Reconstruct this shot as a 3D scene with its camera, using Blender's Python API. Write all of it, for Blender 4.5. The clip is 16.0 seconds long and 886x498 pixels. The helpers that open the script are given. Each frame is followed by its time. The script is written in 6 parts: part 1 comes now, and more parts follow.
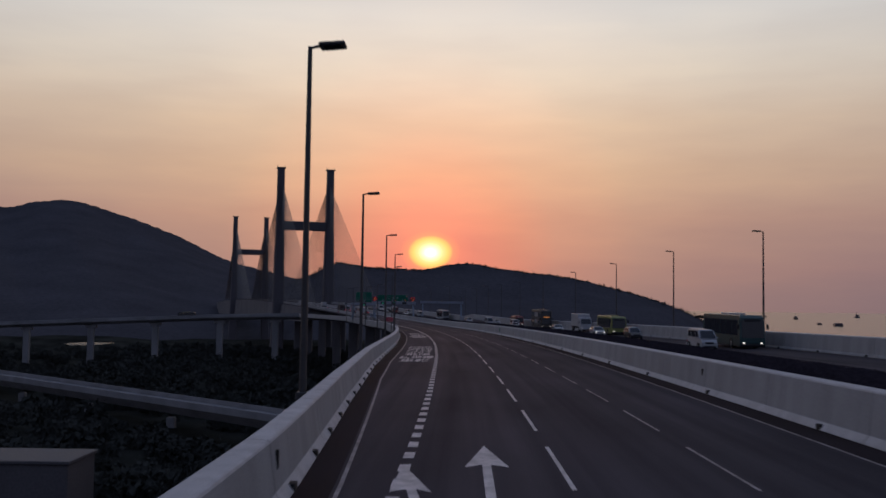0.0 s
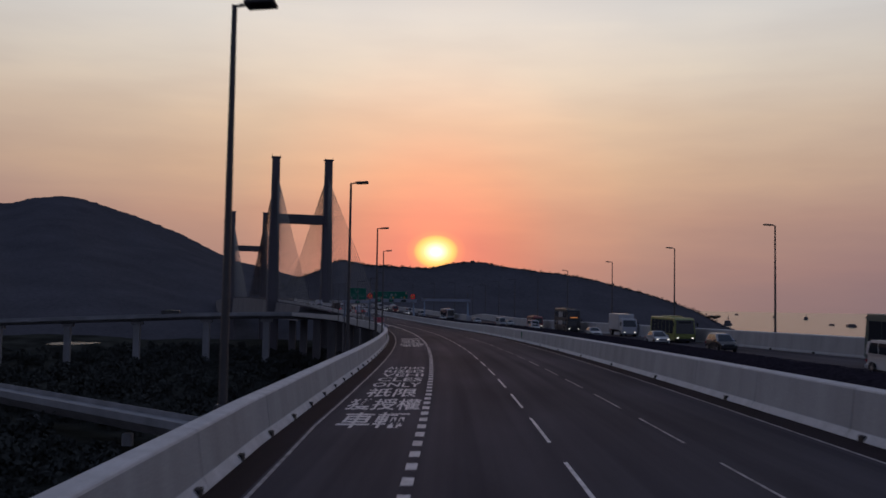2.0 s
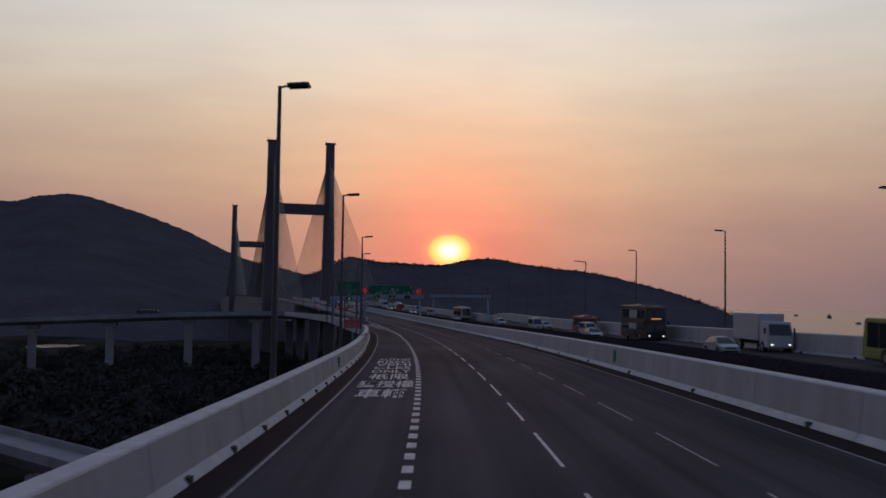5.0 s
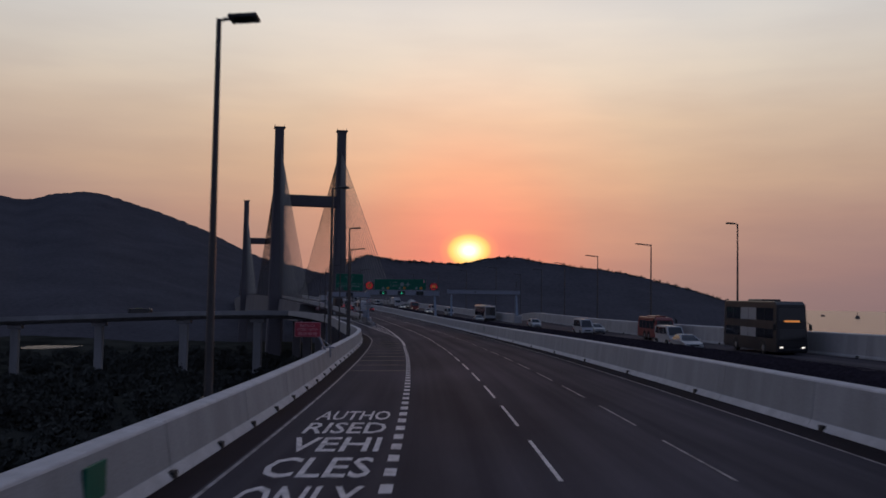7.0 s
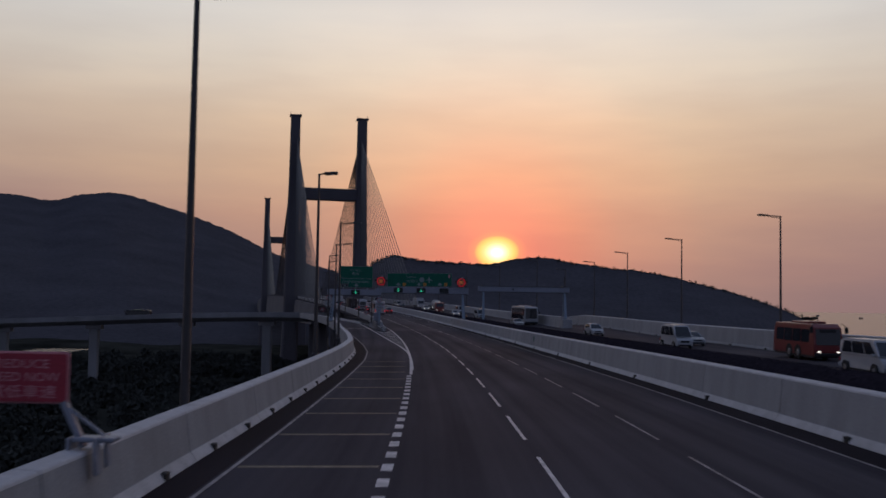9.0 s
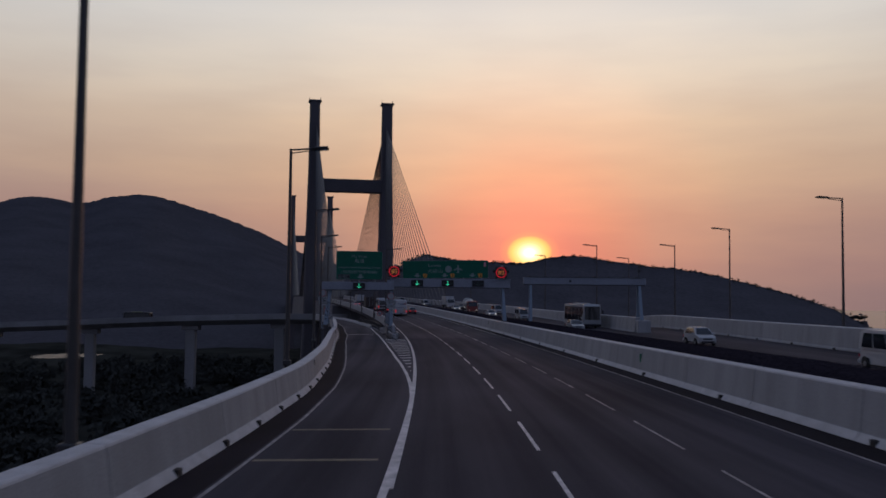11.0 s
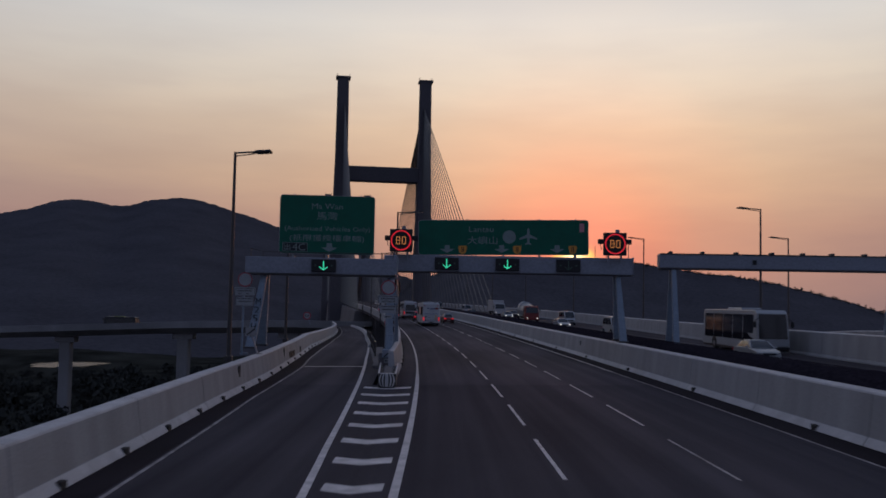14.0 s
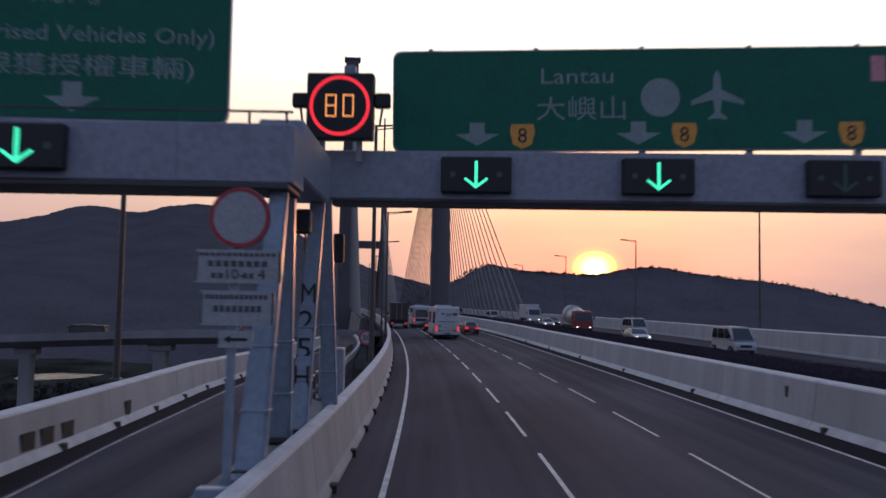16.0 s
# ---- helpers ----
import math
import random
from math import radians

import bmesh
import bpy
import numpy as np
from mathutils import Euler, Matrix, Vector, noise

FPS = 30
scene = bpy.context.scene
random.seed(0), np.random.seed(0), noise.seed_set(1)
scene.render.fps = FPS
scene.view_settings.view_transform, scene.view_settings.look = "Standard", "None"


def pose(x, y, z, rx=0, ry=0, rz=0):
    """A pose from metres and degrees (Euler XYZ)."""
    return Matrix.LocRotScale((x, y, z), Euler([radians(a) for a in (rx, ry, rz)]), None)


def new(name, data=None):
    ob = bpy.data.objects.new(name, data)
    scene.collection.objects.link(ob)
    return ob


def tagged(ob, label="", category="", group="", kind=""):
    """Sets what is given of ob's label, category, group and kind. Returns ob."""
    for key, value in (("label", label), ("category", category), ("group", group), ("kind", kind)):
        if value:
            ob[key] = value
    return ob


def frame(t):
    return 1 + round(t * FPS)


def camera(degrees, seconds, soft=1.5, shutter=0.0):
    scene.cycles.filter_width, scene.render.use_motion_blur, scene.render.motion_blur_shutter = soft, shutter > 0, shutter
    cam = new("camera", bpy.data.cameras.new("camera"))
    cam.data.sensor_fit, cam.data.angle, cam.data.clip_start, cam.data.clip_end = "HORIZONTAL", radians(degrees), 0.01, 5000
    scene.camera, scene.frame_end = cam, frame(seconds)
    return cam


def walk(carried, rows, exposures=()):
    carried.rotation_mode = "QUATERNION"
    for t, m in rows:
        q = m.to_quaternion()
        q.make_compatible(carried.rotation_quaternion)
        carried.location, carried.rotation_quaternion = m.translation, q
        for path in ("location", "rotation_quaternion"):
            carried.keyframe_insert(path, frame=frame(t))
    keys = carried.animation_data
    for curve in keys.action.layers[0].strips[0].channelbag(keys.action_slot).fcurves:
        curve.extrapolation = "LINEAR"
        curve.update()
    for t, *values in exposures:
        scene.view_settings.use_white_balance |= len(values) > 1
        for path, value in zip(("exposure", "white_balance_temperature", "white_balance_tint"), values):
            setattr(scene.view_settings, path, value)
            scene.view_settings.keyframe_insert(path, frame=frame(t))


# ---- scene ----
# the camera, on the upper deck of a bus
cam = camera(52.3, 16.0, soft=1.65, shutter=0.3)
PATH = [
    (0.0, pose(1.035, 11.757, 3.199, 93.049, -0.796, 0.004)),
    (0.5, pose(1.069, 21.340, 3.066, 92.930, -0.879, 0.101)),
    (1.0, pose(1.170, 30.946, 2.837, 92.973, -1.013, 0.225)),
    (1.5, pose(1.252, 40.524, 2.658, 92.953, -0.985, 0.317)),
    (2.0, pose(1.334, 50.052, 2.496, 92.999, -0.993, 0.339)),
    (2.5, pose(1.451, 59.540, 2.309, 92.988, -1.118, 0.311)),
    (3.0, pose(1.476, 69.069, 2.146, 93.018, -1.139, 0.341)),
    (3.5, pose(1.514, 78.623, 1.939, 93.022, -1.193, 0.353)),
    (4.0, pose(1.413, 88.135, 1.760, 92.940, -0.998, 0.503)),
    (6.5, pose(0.417, 135.459, 0.895, 92.910, -1.006, 2.283)),
    (7.0, pose(0.205, 144.903, 0.636, 92.890, -0.912, 2.448)),
    (7.5, pose(-0.097, 154.314, 0.482, 92.843, -0.808, 2.718)),
    (8.0, pose(-0.541, 163.722, 0.297, 92.929, -0.828, 3.236)),
    (8.5, pose(-1.093, 173.116, 0.132, 92.975, -1.081, 3.660)),
    (9.0, pose(-1.740, 182.495, -0.045, 92.987, -0.959, 4.213)),
    (11.5, pose(-5.518, 229.353, -0.975, 93.042, -0.696, 6.671)),
    (12.0, pose(-6.523, 238.731, -1.112, 93.194, -0.921, 7.026)),
    (12.5, pose(-7.633, 248.127, -1.270, 93.114, -1.092, 7.503)),
    (13.0, pose(-8.832, 257.491, -1.407, 93.143, -0.852, 8.011)),
    (13.5, pose(-10.160, 266.860, -1.539, 93.306, -0.948, 8.537)),
    (14.0, pose(-11.536, 276.118, -1.657, 93.443, -1.098, 9.037)),
    (14.5, pose(-12.924, 285.366, -1.736, 93.535, -1.108, 9.426)),
    (15.0, pose(-14.394, 294.905, -1.848, 93.573, -1.141, 9.793)),
    (15.5, pose(-15.949, 304.399, -1.882, 93.602, -1.410, 10.095)),
    (16.0, pose(-17.524, 313.552, -2.020, 93.865, -1.025, 10.334)),
]
walk(cam, PATH, [(0, 0.0), (13.5, 0.0), (14.5, 0.1), (15.0, 0.32), (15.5, 0.68), (16.0, 0.95)])

# ---- sky, sun and exposure ----
SUN_AZ, SUN_EL = radians(0.84), radians(2.85)
SUN = Vector((-math.sin(SUN_AZ) * math.cos(SUN_EL), math.cos(SUN_AZ) * math.cos(SUN_EL), math.sin(SUN_EL)))


def ramp(tree, stops, lo, hi, interp="EASE"):
    """A colour ramp whose stops are given as (value, r, g, b) between lo and hi."""
    n = tree.nodes.new("ShaderNodeValToRGB")
    n.color_ramp.interpolation = interp
    els = n.color_ramp.elements
    while len(els) > 1:
        els.remove(els[-1])
    for i, (v, r, g, b) in enumerate(stops):
        p = (v - lo) / (hi - lo)
        e = els[0] if i == 0 else els.new(p)
        e.position, e.color = p, (r, g, b, 1)
    return n


def maths(tree, op, a, b=None):
    n = tree.nodes.new("ShaderNodeMath")
    n.operation = op
    for i, v in enumerate((a, b)):
        if v is None:
            continue
        if isinstance(v, (int, float)):
            n.inputs[i].default_value = v
        else:
            tree.links.new(v, n.inputs[i])
    return n.outputs[0]


def mixrgb(tree, mode, fac, a, b):
    n = tree.nodes.new("ShaderNodeMixRGB")
    n.blend_type = mode
    for i, v in enumerate((fac, a, b)):
        if isinstance(v, (int, float)):
            n.inputs[i].default_value = v
        elif isinstance(v, tuple):
            n.inputs[i].default_value = (*v, 1)
        else:
            tree.links.new(v, n.inputs[i])
    return n.outputs[0]


def make_sky():
    world = bpy.data.worlds.new("sunset_sky")
    scene.world = world
    world.use_nodes = True
    t = world.node_tree
    bg = t.nodes["Background"]
    tc = t.nodes.new("ShaderNodeTexCoord")
    way = t.nodes.new("ShaderNodeVectorMath")
    way.operation = "NORMALIZE"
    t.links.new(tc.outputs["Generated"], way.inputs[0])
    sep = t.nodes.new("ShaderNodeSeparateXYZ")
    t.links.new(way.outputs[0], sep.inputs[0])
    el = maths(t, "MULTIPLY", maths(t, "ARCSINE", sep.outputs[2]), 180 / math.pi)
    # angle to the sun
    dot = t.nodes.new("ShaderNodeVectorMath")
    dot.operation = "DOT_PRODUCT"
    t.links.new(way.outputs[0], dot.inputs[0])
    dot.inputs[1].default_value = SUN
    ang = maths(t, "MULTIPLY", maths(t, "ARCCOSINE", maths(t, "MINIMUM", dot.outputs["Value"], 0.9999999)), 180 / math.pi)
    # thin stretched cloud veils
    mp = t.nodes.new("ShaderNodeMapping")
    mp.inputs["Scale"].default_value = (3, 3, 16)
    t.links.new(way.outputs[0], mp.inputs[0])
    nz = t.nodes.new("ShaderNodeTexNoise")
    nz.inputs["Scale"].default_value, nz.inputs["Detail"].default_value = 2.2, 5
    t.links.new(mp.outputs[0], nz.inputs[0])
    veil = maths(t, "SUBTRACT", nz.outputs[0], 0.5)
    el2 = maths(t, "ADD", el, maths(t, "MULTIPLY", veil, 1.5))
    pos = maths(t, "DIVIDE", maths(t, "ADD", el2, 5), 95)
    sunward = ramp(t, [(-5, .21, .135, .135), (0, .27, .17, .17), (2, .33, .195, .18), (5, .45, .27, .21), (8, .57, .39, .275),
                       (11, .645, .495, .37), (14, .725, .635, .53), (17.5, .73, .7, .655), (22, .56, .57, .6), (35, .28, .31, .4),
                       (60, .135, .175, .3), (90, .115, .16, .29)], -5, 90, "LINEAR")
    away = ramp(t, [(-5, .085, .09, .13), (0, .115, .125, .185), (10, .155, .172, .26), (30, .135, .175, .3), (90, .115, .16, .29)], -5, 90, "LINEAR")
    for n in (sunward, away):
        t.links.new(pos, n.inputs[0])
    side = ramp(t, [(0, 0, 0, 0), (11, 0, 0, 0), (20, .1, .1, .1), (32, .2, .2, .2), (75, .74, .74, .74), (120, 1, 1, 1), (180, 1, 1, 1)], 0, 180, "LINEAR")
    t.links.new(maths(t, "DIVIDE", ang, 180), side.inputs[0])
    base = mixrgb(t, "MIX", side.outputs[0], sunward.outputs[0], away.outputs[0])
    glow = ramp(t, [(0, .6, .07, .0), (2.5, .53, .065, .0), (5, .4, .07, .0), (8, .26, .08, .02), (13, .12, .055, .02), (20, .04, .02, .008), (30, 0, 0, 0)], 0, 40, "LINEAR")
    t.links.new(maths(t, "DIVIDE", ang, 40), glow.inputs[0])
    lit = mixrgb(t, "ADD", 1.0, base, glow.outputs[0])
    low = maths(t, "MULTIPLY", maths(t, "SUBTRACT", el, 2.8), 1.3)
    side_way = t.nodes.new("ShaderNodeVectorMath")
    side_way.operation = "DOT_PRODUCT"
    t.links.new(way.outputs[0], side_way.inputs[0])
    side_way.inputs[1].default_value = (math.cos(SUN_AZ), math.sin(SUN_AZ), 0)
    across = maths(t, "MULTIPLY", side_way.outputs["Value"], 57.3)
    flat_ang = maths(t, "SQRT", maths(t, "ADD", maths(t, "MULTIPLY", low, low), maths(t, "MULTIPLY", across, across)))
    behind = maths(t, "MULTIPLY", maths(t, "GREATER_THAN", ang, 30), 90)
    ang2 = maths(t, "ADD", maths(t, "ADD", flat_ang, behind), maths(t, "MULTIPLY", veil, 0.35))
    disc = ramp(t, [(0, 3, 2.7, 1.4), (.45, 1.5, 1.4, .6), (.75, .6, .66, .2), (1.05, .47, .5, .03), (1.25, .42, .32, .0), (1.42, .2, .08, 0), (1.9, .06, .01, 0), (2.7, 0, 0, 0)], 0, 4, "LINEAR")
    t.links.new(maths(t, "DIVIDE", ang2, 4), disc.inputs[0])
    lit = mixrgb(t, "ADD", 1.0, lit, disc.outputs[0])
    streak = ramp(t, [(.3, .965, .97, .985), (.5, 1, 1, 1), (.7, 1.04, 1.025, 1.0)], 0, 1, "LINEAR")
    t.links.new(nz.outputs[0], streak.inputs[0])
    lit = mixrgb(t, "MULTIPLY", 1.0, lit, streak.outputs[0])
    t.links.new(lit, bg.inputs["Color"])
    bg.inputs["Strength"].default_value = 1.0
    lamp = bpy.data.lights.new("sun", "SUN")
    lamp.energy, lamp.angle, lamp.color = 0.09, radians(2.5), (1.0, 0.42, 0.2)
    ob = new("sun", lamp)
    ob.matrix_world = SUN.to_track_quat("Z", "Y").to_matrix().to_4x4()


make_sky()


# ---- materials ----
def material(name, col, rough=0.7, metal=0.0, var=0.25, scale=2.0, fine=40.0, bump=0.15, stretch=(1, 1, 1), tint=None, spec=0.5, islands=0.0):
    """A surface with stains at one scale and grain at another."""
    m = bpy.data.materials.new(name)
    m.use_nodes = True
    t = m.node_tree
    p = t.nodes["Principled BSDF"]
    tc = t.nodes.new("ShaderNodeTexCoord")
    mp = t.nodes.new("ShaderNodeMapping")
    mp.inputs["Scale"].default_value = stretch
    t.links.new(tc.outputs["Object"], mp.inputs[0])
    n1 = t.nodes.new("ShaderNodeTexNoise")
    n1.inputs["Scale"].default_value, n1.inputs["Detail"].default_value = scale, 6
    n2 = t.nodes.new("ShaderNodeTexNoise")
    n2.inputs["Scale"].default_value, n2.inputs["Detail"].default_value = fine, 3
    t.links.new(mp.outputs[0], n1.inputs[0])
    t.links.new(tc.outputs["Object"], n2.inputs[0])
    lo = tuple(c * (1 - var) for c in col) if tint is None else tint
    hi = tuple(min(1, c * (1 + var)) for c in col)
    r = ramp(t, [(.3, *lo), (.7, *hi)], 0, 1, "LINEAR")
    t.links.new(n1.outputs[0], r.inputs[0])
    grain = ramp(t, [(.35, .8, .8, .8), (.65, 1.15, 1.15, 1.15)], 0, 1, "LINEAR")
    t.links.new(n2.outputs[0], grain.inputs[0])
    c = mixrgb(t, "MULTIPLY", 0.6, r.outputs[0], grain.outputs[0])
    if islands:
        info = t.nodes.new("ShaderNodeObjectInfo")
        rr = ramp(t, [(0, 1 - islands, 1 - islands, 1 - islands), (1, 1 + islands, 1 + islands, 1 + islands)], 0, 1, "LINEAR")
        t.links.new(info.outputs["Random"], rr.inputs[0])
        c = mixrgb(t, "MULTIPLY", 1.0, c, rr.outputs[0])
    t.links.new(c, p.inputs["Base Color"])
    ro = maths(t, "ADD", maths(t, "MULTIPLY", maths(t, "SUBTRACT", n1.outputs[0], .5), .3), rough)
    t.links.new(ro, p.inputs["Roughness"])
    p.inputs["Metallic"].default_value = metal
    p.inputs["Specular IOR Level"].default_value = spec
    if bump:
        b = t.nodes.new("ShaderNodeBump")
        b.inputs["Strength"].default_value, b.inputs["Distance"].default_value = bump, 0.02
        t.links.new(n2.outputs[0], b.inputs["Height"])
        t.links.new(b.outputs[0], p.inputs["Normal"])
    return m


def soften_leaves(m, lift):
    """Leaves scatter light: their shading normal leans upwards, so that a crown reads as one mass."""
    t = m.node_tree
    p = t.nodes["Principled BSDF"]
    g = t.nodes.new("ShaderNodeNewGeometry")
    v = t.nodes.new("ShaderNodeMix")
    v.data_type = "VECTOR"
    v.inputs[0].default_value = lift
    t.links.new(g.outputs["Normal"], v.inputs[4])
    v.inputs[5].default_value = (0, 0, 1)
    n = t.nodes.new("ShaderNodeVectorMath")
    n.operation = "NORMALIZE"
    t.links.new(v.outputs[1], n.inputs[0])
    t.links.new(n.outputs[0], p.inputs["Normal"])


def glowing(name, col, strength):
    m = bpy.data.materials.new(name)
    m.use_nodes = True
    p = m.node_tree.nodes["Principled BSDF"]
    p.inputs["Base Color"].default_value = (*[c * .5 for c in col], 1)
    p.inputs["Emission Color"].default_value = (*col, 1)
    p.inputs["Emission Strength"].default_value = strength
    return m


def glass(name, col, rough=0.08):
    m = bpy.data.materials.new(name)
    m.use_nodes = True
    p = m.node_tree.nodes["Principled BSDF"]
    p.inputs["Base Color"].default_value = (*col, 1)
    p.inputs["Roughness"].default_value = rough
    p.inputs["Specular IOR Level"].default_value = 0.6
    return m


def asphalt(name, tone):
    """Dark bitumen; u runs across the road and v along it, both in metres: wheel tracks, patches, stone grain."""
    m = bpy.data.materials.new(name)
    m.use_nodes = True
    t = m.node_tree
    p = t.nodes["Principled BSDF"]
    uv = t.nodes.new("ShaderNodeTexCoord")

    def grain(scale, stretch, detail=5, src="UV"):
        mp = t.nodes.new("ShaderNodeMapping")
        mp.inputs["Scale"].default_value = stretch
        t.links.new(uv.outputs[src], mp.inputs[0])
        n = t.nodes.new("ShaderNodeTexNoise")
        n.inputs["Scale"].default_value, n.inputs["Detail"].default_value = scale, detail
        t.links.new(mp.outputs[0], n.inputs[0])
        return n.outputs[0]
    blot, track, stone = grain(.16, (1, .3, 1)), grain(1.1, (1, .012, 1), 3), grain(45, (1, 1, 1), 3, "Object")
    a = ramp(t, [(.3, *[c * .74 for c in tone]), (.5, *tone), (.7, *[c * 1.28 for c in tone])], 0, 1, "LINEAR")
    t.links.new(blot, a.inputs[0])
    b = ramp(t, [(.3, .72, .72, .74), (.7, 1.25, 1.25, 1.23)], 0, 1, "LINEAR")
    t.links.new(track, b.inputs[0])
    c = mixrgb(t, "MULTIPLY", 1.0, a.outputs[0], b.outputs[0])
    d = ramp(t, [(.35, .8, .8, .8), (.65, 1.2, 1.2, 1.2)], 0, 1, "LINEAR")
    t.links.new(stone, d.inputs[0])
    t.links.new(mixrgb(t, "MULTIPLY", .7, c, d.outputs[0]), p.inputs["Base Color"])
    t.links.new(maths(t, "ADD", maths(t, "MULTIPLY", track, -.2), .98), p.inputs["Roughness"])
    p.inputs["Specular IOR Level"].default_value = .02
    bp = t.nodes.new("ShaderNodeBump")
    bp.inputs["Strength"].default_value, bp.inputs["Distance"].default_value = .3, .02
    t.links.new(stone, bp.inputs["Height"])
    t.links.new(bp.outputs[0], p.inputs["Normal"])
    return m


ASPHALT = asphalt("asphalt", (.068, .061, .069))
ASPHALT_PALE = asphalt("bridge_asphalt", (.082, .073, .081))
ASPHALT_OLD = material("gutter_asphalt", (.026, .0215, .026), .95, var=.3, scale=.8, fine=50, bump=.3, stretch=(1, .2, 1), spec=.05)
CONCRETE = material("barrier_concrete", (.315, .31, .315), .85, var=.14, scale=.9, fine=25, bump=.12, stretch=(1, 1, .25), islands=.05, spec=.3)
# same concrete, paler: skylight on upward faces put into the colour
CONCRETE_SKYLIT = material("skylit_barrier_concrete", (.5, .48, .475), .85, var=.14, scale=1.5, fine=25, bump=.12, spec=.3)
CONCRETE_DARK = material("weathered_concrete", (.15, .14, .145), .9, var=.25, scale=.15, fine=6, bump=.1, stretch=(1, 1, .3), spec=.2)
VIADUCT_C = material("viaduct_concrete", (.24, .232, .235), .9, var=.2, scale=.12, fine=5, bump=.08, stretch=(1, 1, .3), spec=.2)
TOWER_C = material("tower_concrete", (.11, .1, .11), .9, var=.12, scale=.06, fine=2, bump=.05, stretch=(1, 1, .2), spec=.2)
PAINT = material("road_paint", (.6, .545, .52), .75, var=.3, scale=2.5, fine=30, bump=.2, spec=.3)
PAINT_WORN = material("worn_road_paint", (.3, .27, .26), .8, var=.45, scale=1.6, fine=30, bump=.2, spec=.2)
PAINT_YELLOW = material("yellow_road_paint", (.2, .165, .11), .7, var=.35, scale=2.5, fine=30, bump=.2, spec=.3)
STEEL = material("painted_grey_steel", (.24, .255, .3), .5, metal=.0, var=.07, scale=.6, fine=8, bump=.02)
STEEL_BLUE = material("painted_blue_grey_steel", (.21, .26, .32), .38, var=.07, scale=.8, fine=8, bump=.01)
POLE = material("galvanised_pole", (.065, .06, .06), .5, metal=.4, var=.15, scale=3, fine=40, bump=.05)
BLACK = material("black_rubber", (.012, .012, .013), .8, var=.2, scale=3, fine=40, bump=.1)
DARKBOX = material("black_signal_housing", (.012, .012, .014), .6, var=.2, scale=3, fine=40, bump=.03)
SCUPPER = material("dark_drain_iron", (.02, .018, .018), .8, var=.3, scale=6, fine=50, bump=.2)
SIGN_GREEN = material("green_sign_sheeting", (.006, .115, .07), .6, var=.1, scale=1.2, fine=20, bump=.01, spec=.3)
STRIPE_WHITE = material("white_stripe_paint", (.45, .44, .44), .6, var=.2, scale=3, fine=30, bump=.05)
SIGN_WHITE = material("white_sign_sheeting", (.3, .31, .32), .45, var=.08, scale=1.2, fine=20, bump=.01)
# white reflective sheet toned down to grey-green, its shade baked into the colour
LETTER = material("shaded_reflective_lettering", (.2, .26, .25), .5, var=.12, scale=1.2, fine=20, bump=.01)
SIGN_RED = material("red_sign_sheeting", (.36, .03, .05), .5, var=.12, scale=1.2, fine=20, bump=.01)
SIGN_ORANGE = material("orange_shield_sheeting", (.7, .3, .04), .45, var=.1, scale=3, fine=20, bump=.01)
SIGN_PINK = material("pink_marker_sheeting", (.6, .25, .28), .45, var=.1, scale=3, fine=20, bump=.01)
TEXT_GREY = material("faded_sign_text", (.07, .07, .075), .6, var=.2, scale=3, fine=20, bump=.01)
SIGN_BLACK = material("black_lettering", (.01, .01, .012), .5, var=.1, scale=3, fine=20, bump=.01)
SIGN_BACK = material("aluminium_sign_frame", (.3, .3, .31), .45, metal=.7, var=.1, scale=3, fine=40, bump=.02)
HEDGE = material("dark_hedge_leaves", (.028, .0235, .031), .95, var=.35, scale=6, fine=25, bump=.6, spec=.0)
LEAF = material("dark_foliage", (.052, .052, .046), .95, var=.35, scale=.06, fine=3, bump=.3, spec=.0)
soften_leaves(LEAF, .7)
soften_leaves(HEDGE, .55)
# woodland colour lifted towards grey-purple: distance haze mixed into the base colour
HAZY_HILL = material("hazy_wooded_hillside", (.08, .076, .085), .95, var=.13, scale=.012, fine=.2, bump=.3, spec=.0)
LAND = material("scrub_ground", (.034, .034, .029), .95, var=.5, scale=.05, fine=1.5, bump=.6, spec=.0)
BOAT = material("ship_hull", (.09, .08, .085), .7, var=.2, scale=.1, fine=2, bump=.02)
TYRE = material("tyre_rubber", (.012, .012, .012), .85, var=.2, scale=6, fine=60, bump=.1)
RIM = material("wheel_rim", (.25, .25, .26), .4, metal=.8, var=.1, scale=6, fine=60, bump=.02)
GLASS_DARK = glass("tinted_window", (.012, .013, .016))
TAIL = glowing("tail_lamp", (1, .04, .05), .5)
HEADLAMP = glowing("head_lamp", (1, .93, .85), 1.1)
LED_RED = glowing("red_led", (1, .03, .05), .45)
LED_AMBER = glowing("amber_led", (1, .36, .1), .45)
LED_GREEN = glowing("green_led", (.06, .9, .5), .6)
LED_DIM = material("dim_led", (.05, .09, .07), .6, var=.1, scale=9, fine=60, bump=0)


def paint(name, col, rough=.35):
    return material(name, col, rough, var=.08, scale=1.2, fine=30, bump=.01)


WHITE_PAINT = paint("white_coachwork", (.4, .4, .41))
PEACH_PAINT = paint("peach_coachwork", (.5, .27, .2))
RED_PAINT = paint("red_coachwork", (.18, .02, .02))
DARK_PAINT = paint("black_coachwork", (.015, .015, .018))
GREEN_PAINT = paint("lime_coachwork", (.19, .21, .05))
TEAL_PAINT = paint("dark_teal_coachwork", (.02, .06, .06))
BLUE_PAINT = paint("navy_coachwork", (.03, .05, .14))
SILVER_PAINT = paint("silver_coachwork", (.32, .33, .34))
BROWN_PAINT = paint("brown_canvas", (.05, .035, .03), .8)
GOLD_PAINT = paint("gold_decal", (.5, .35, .16))


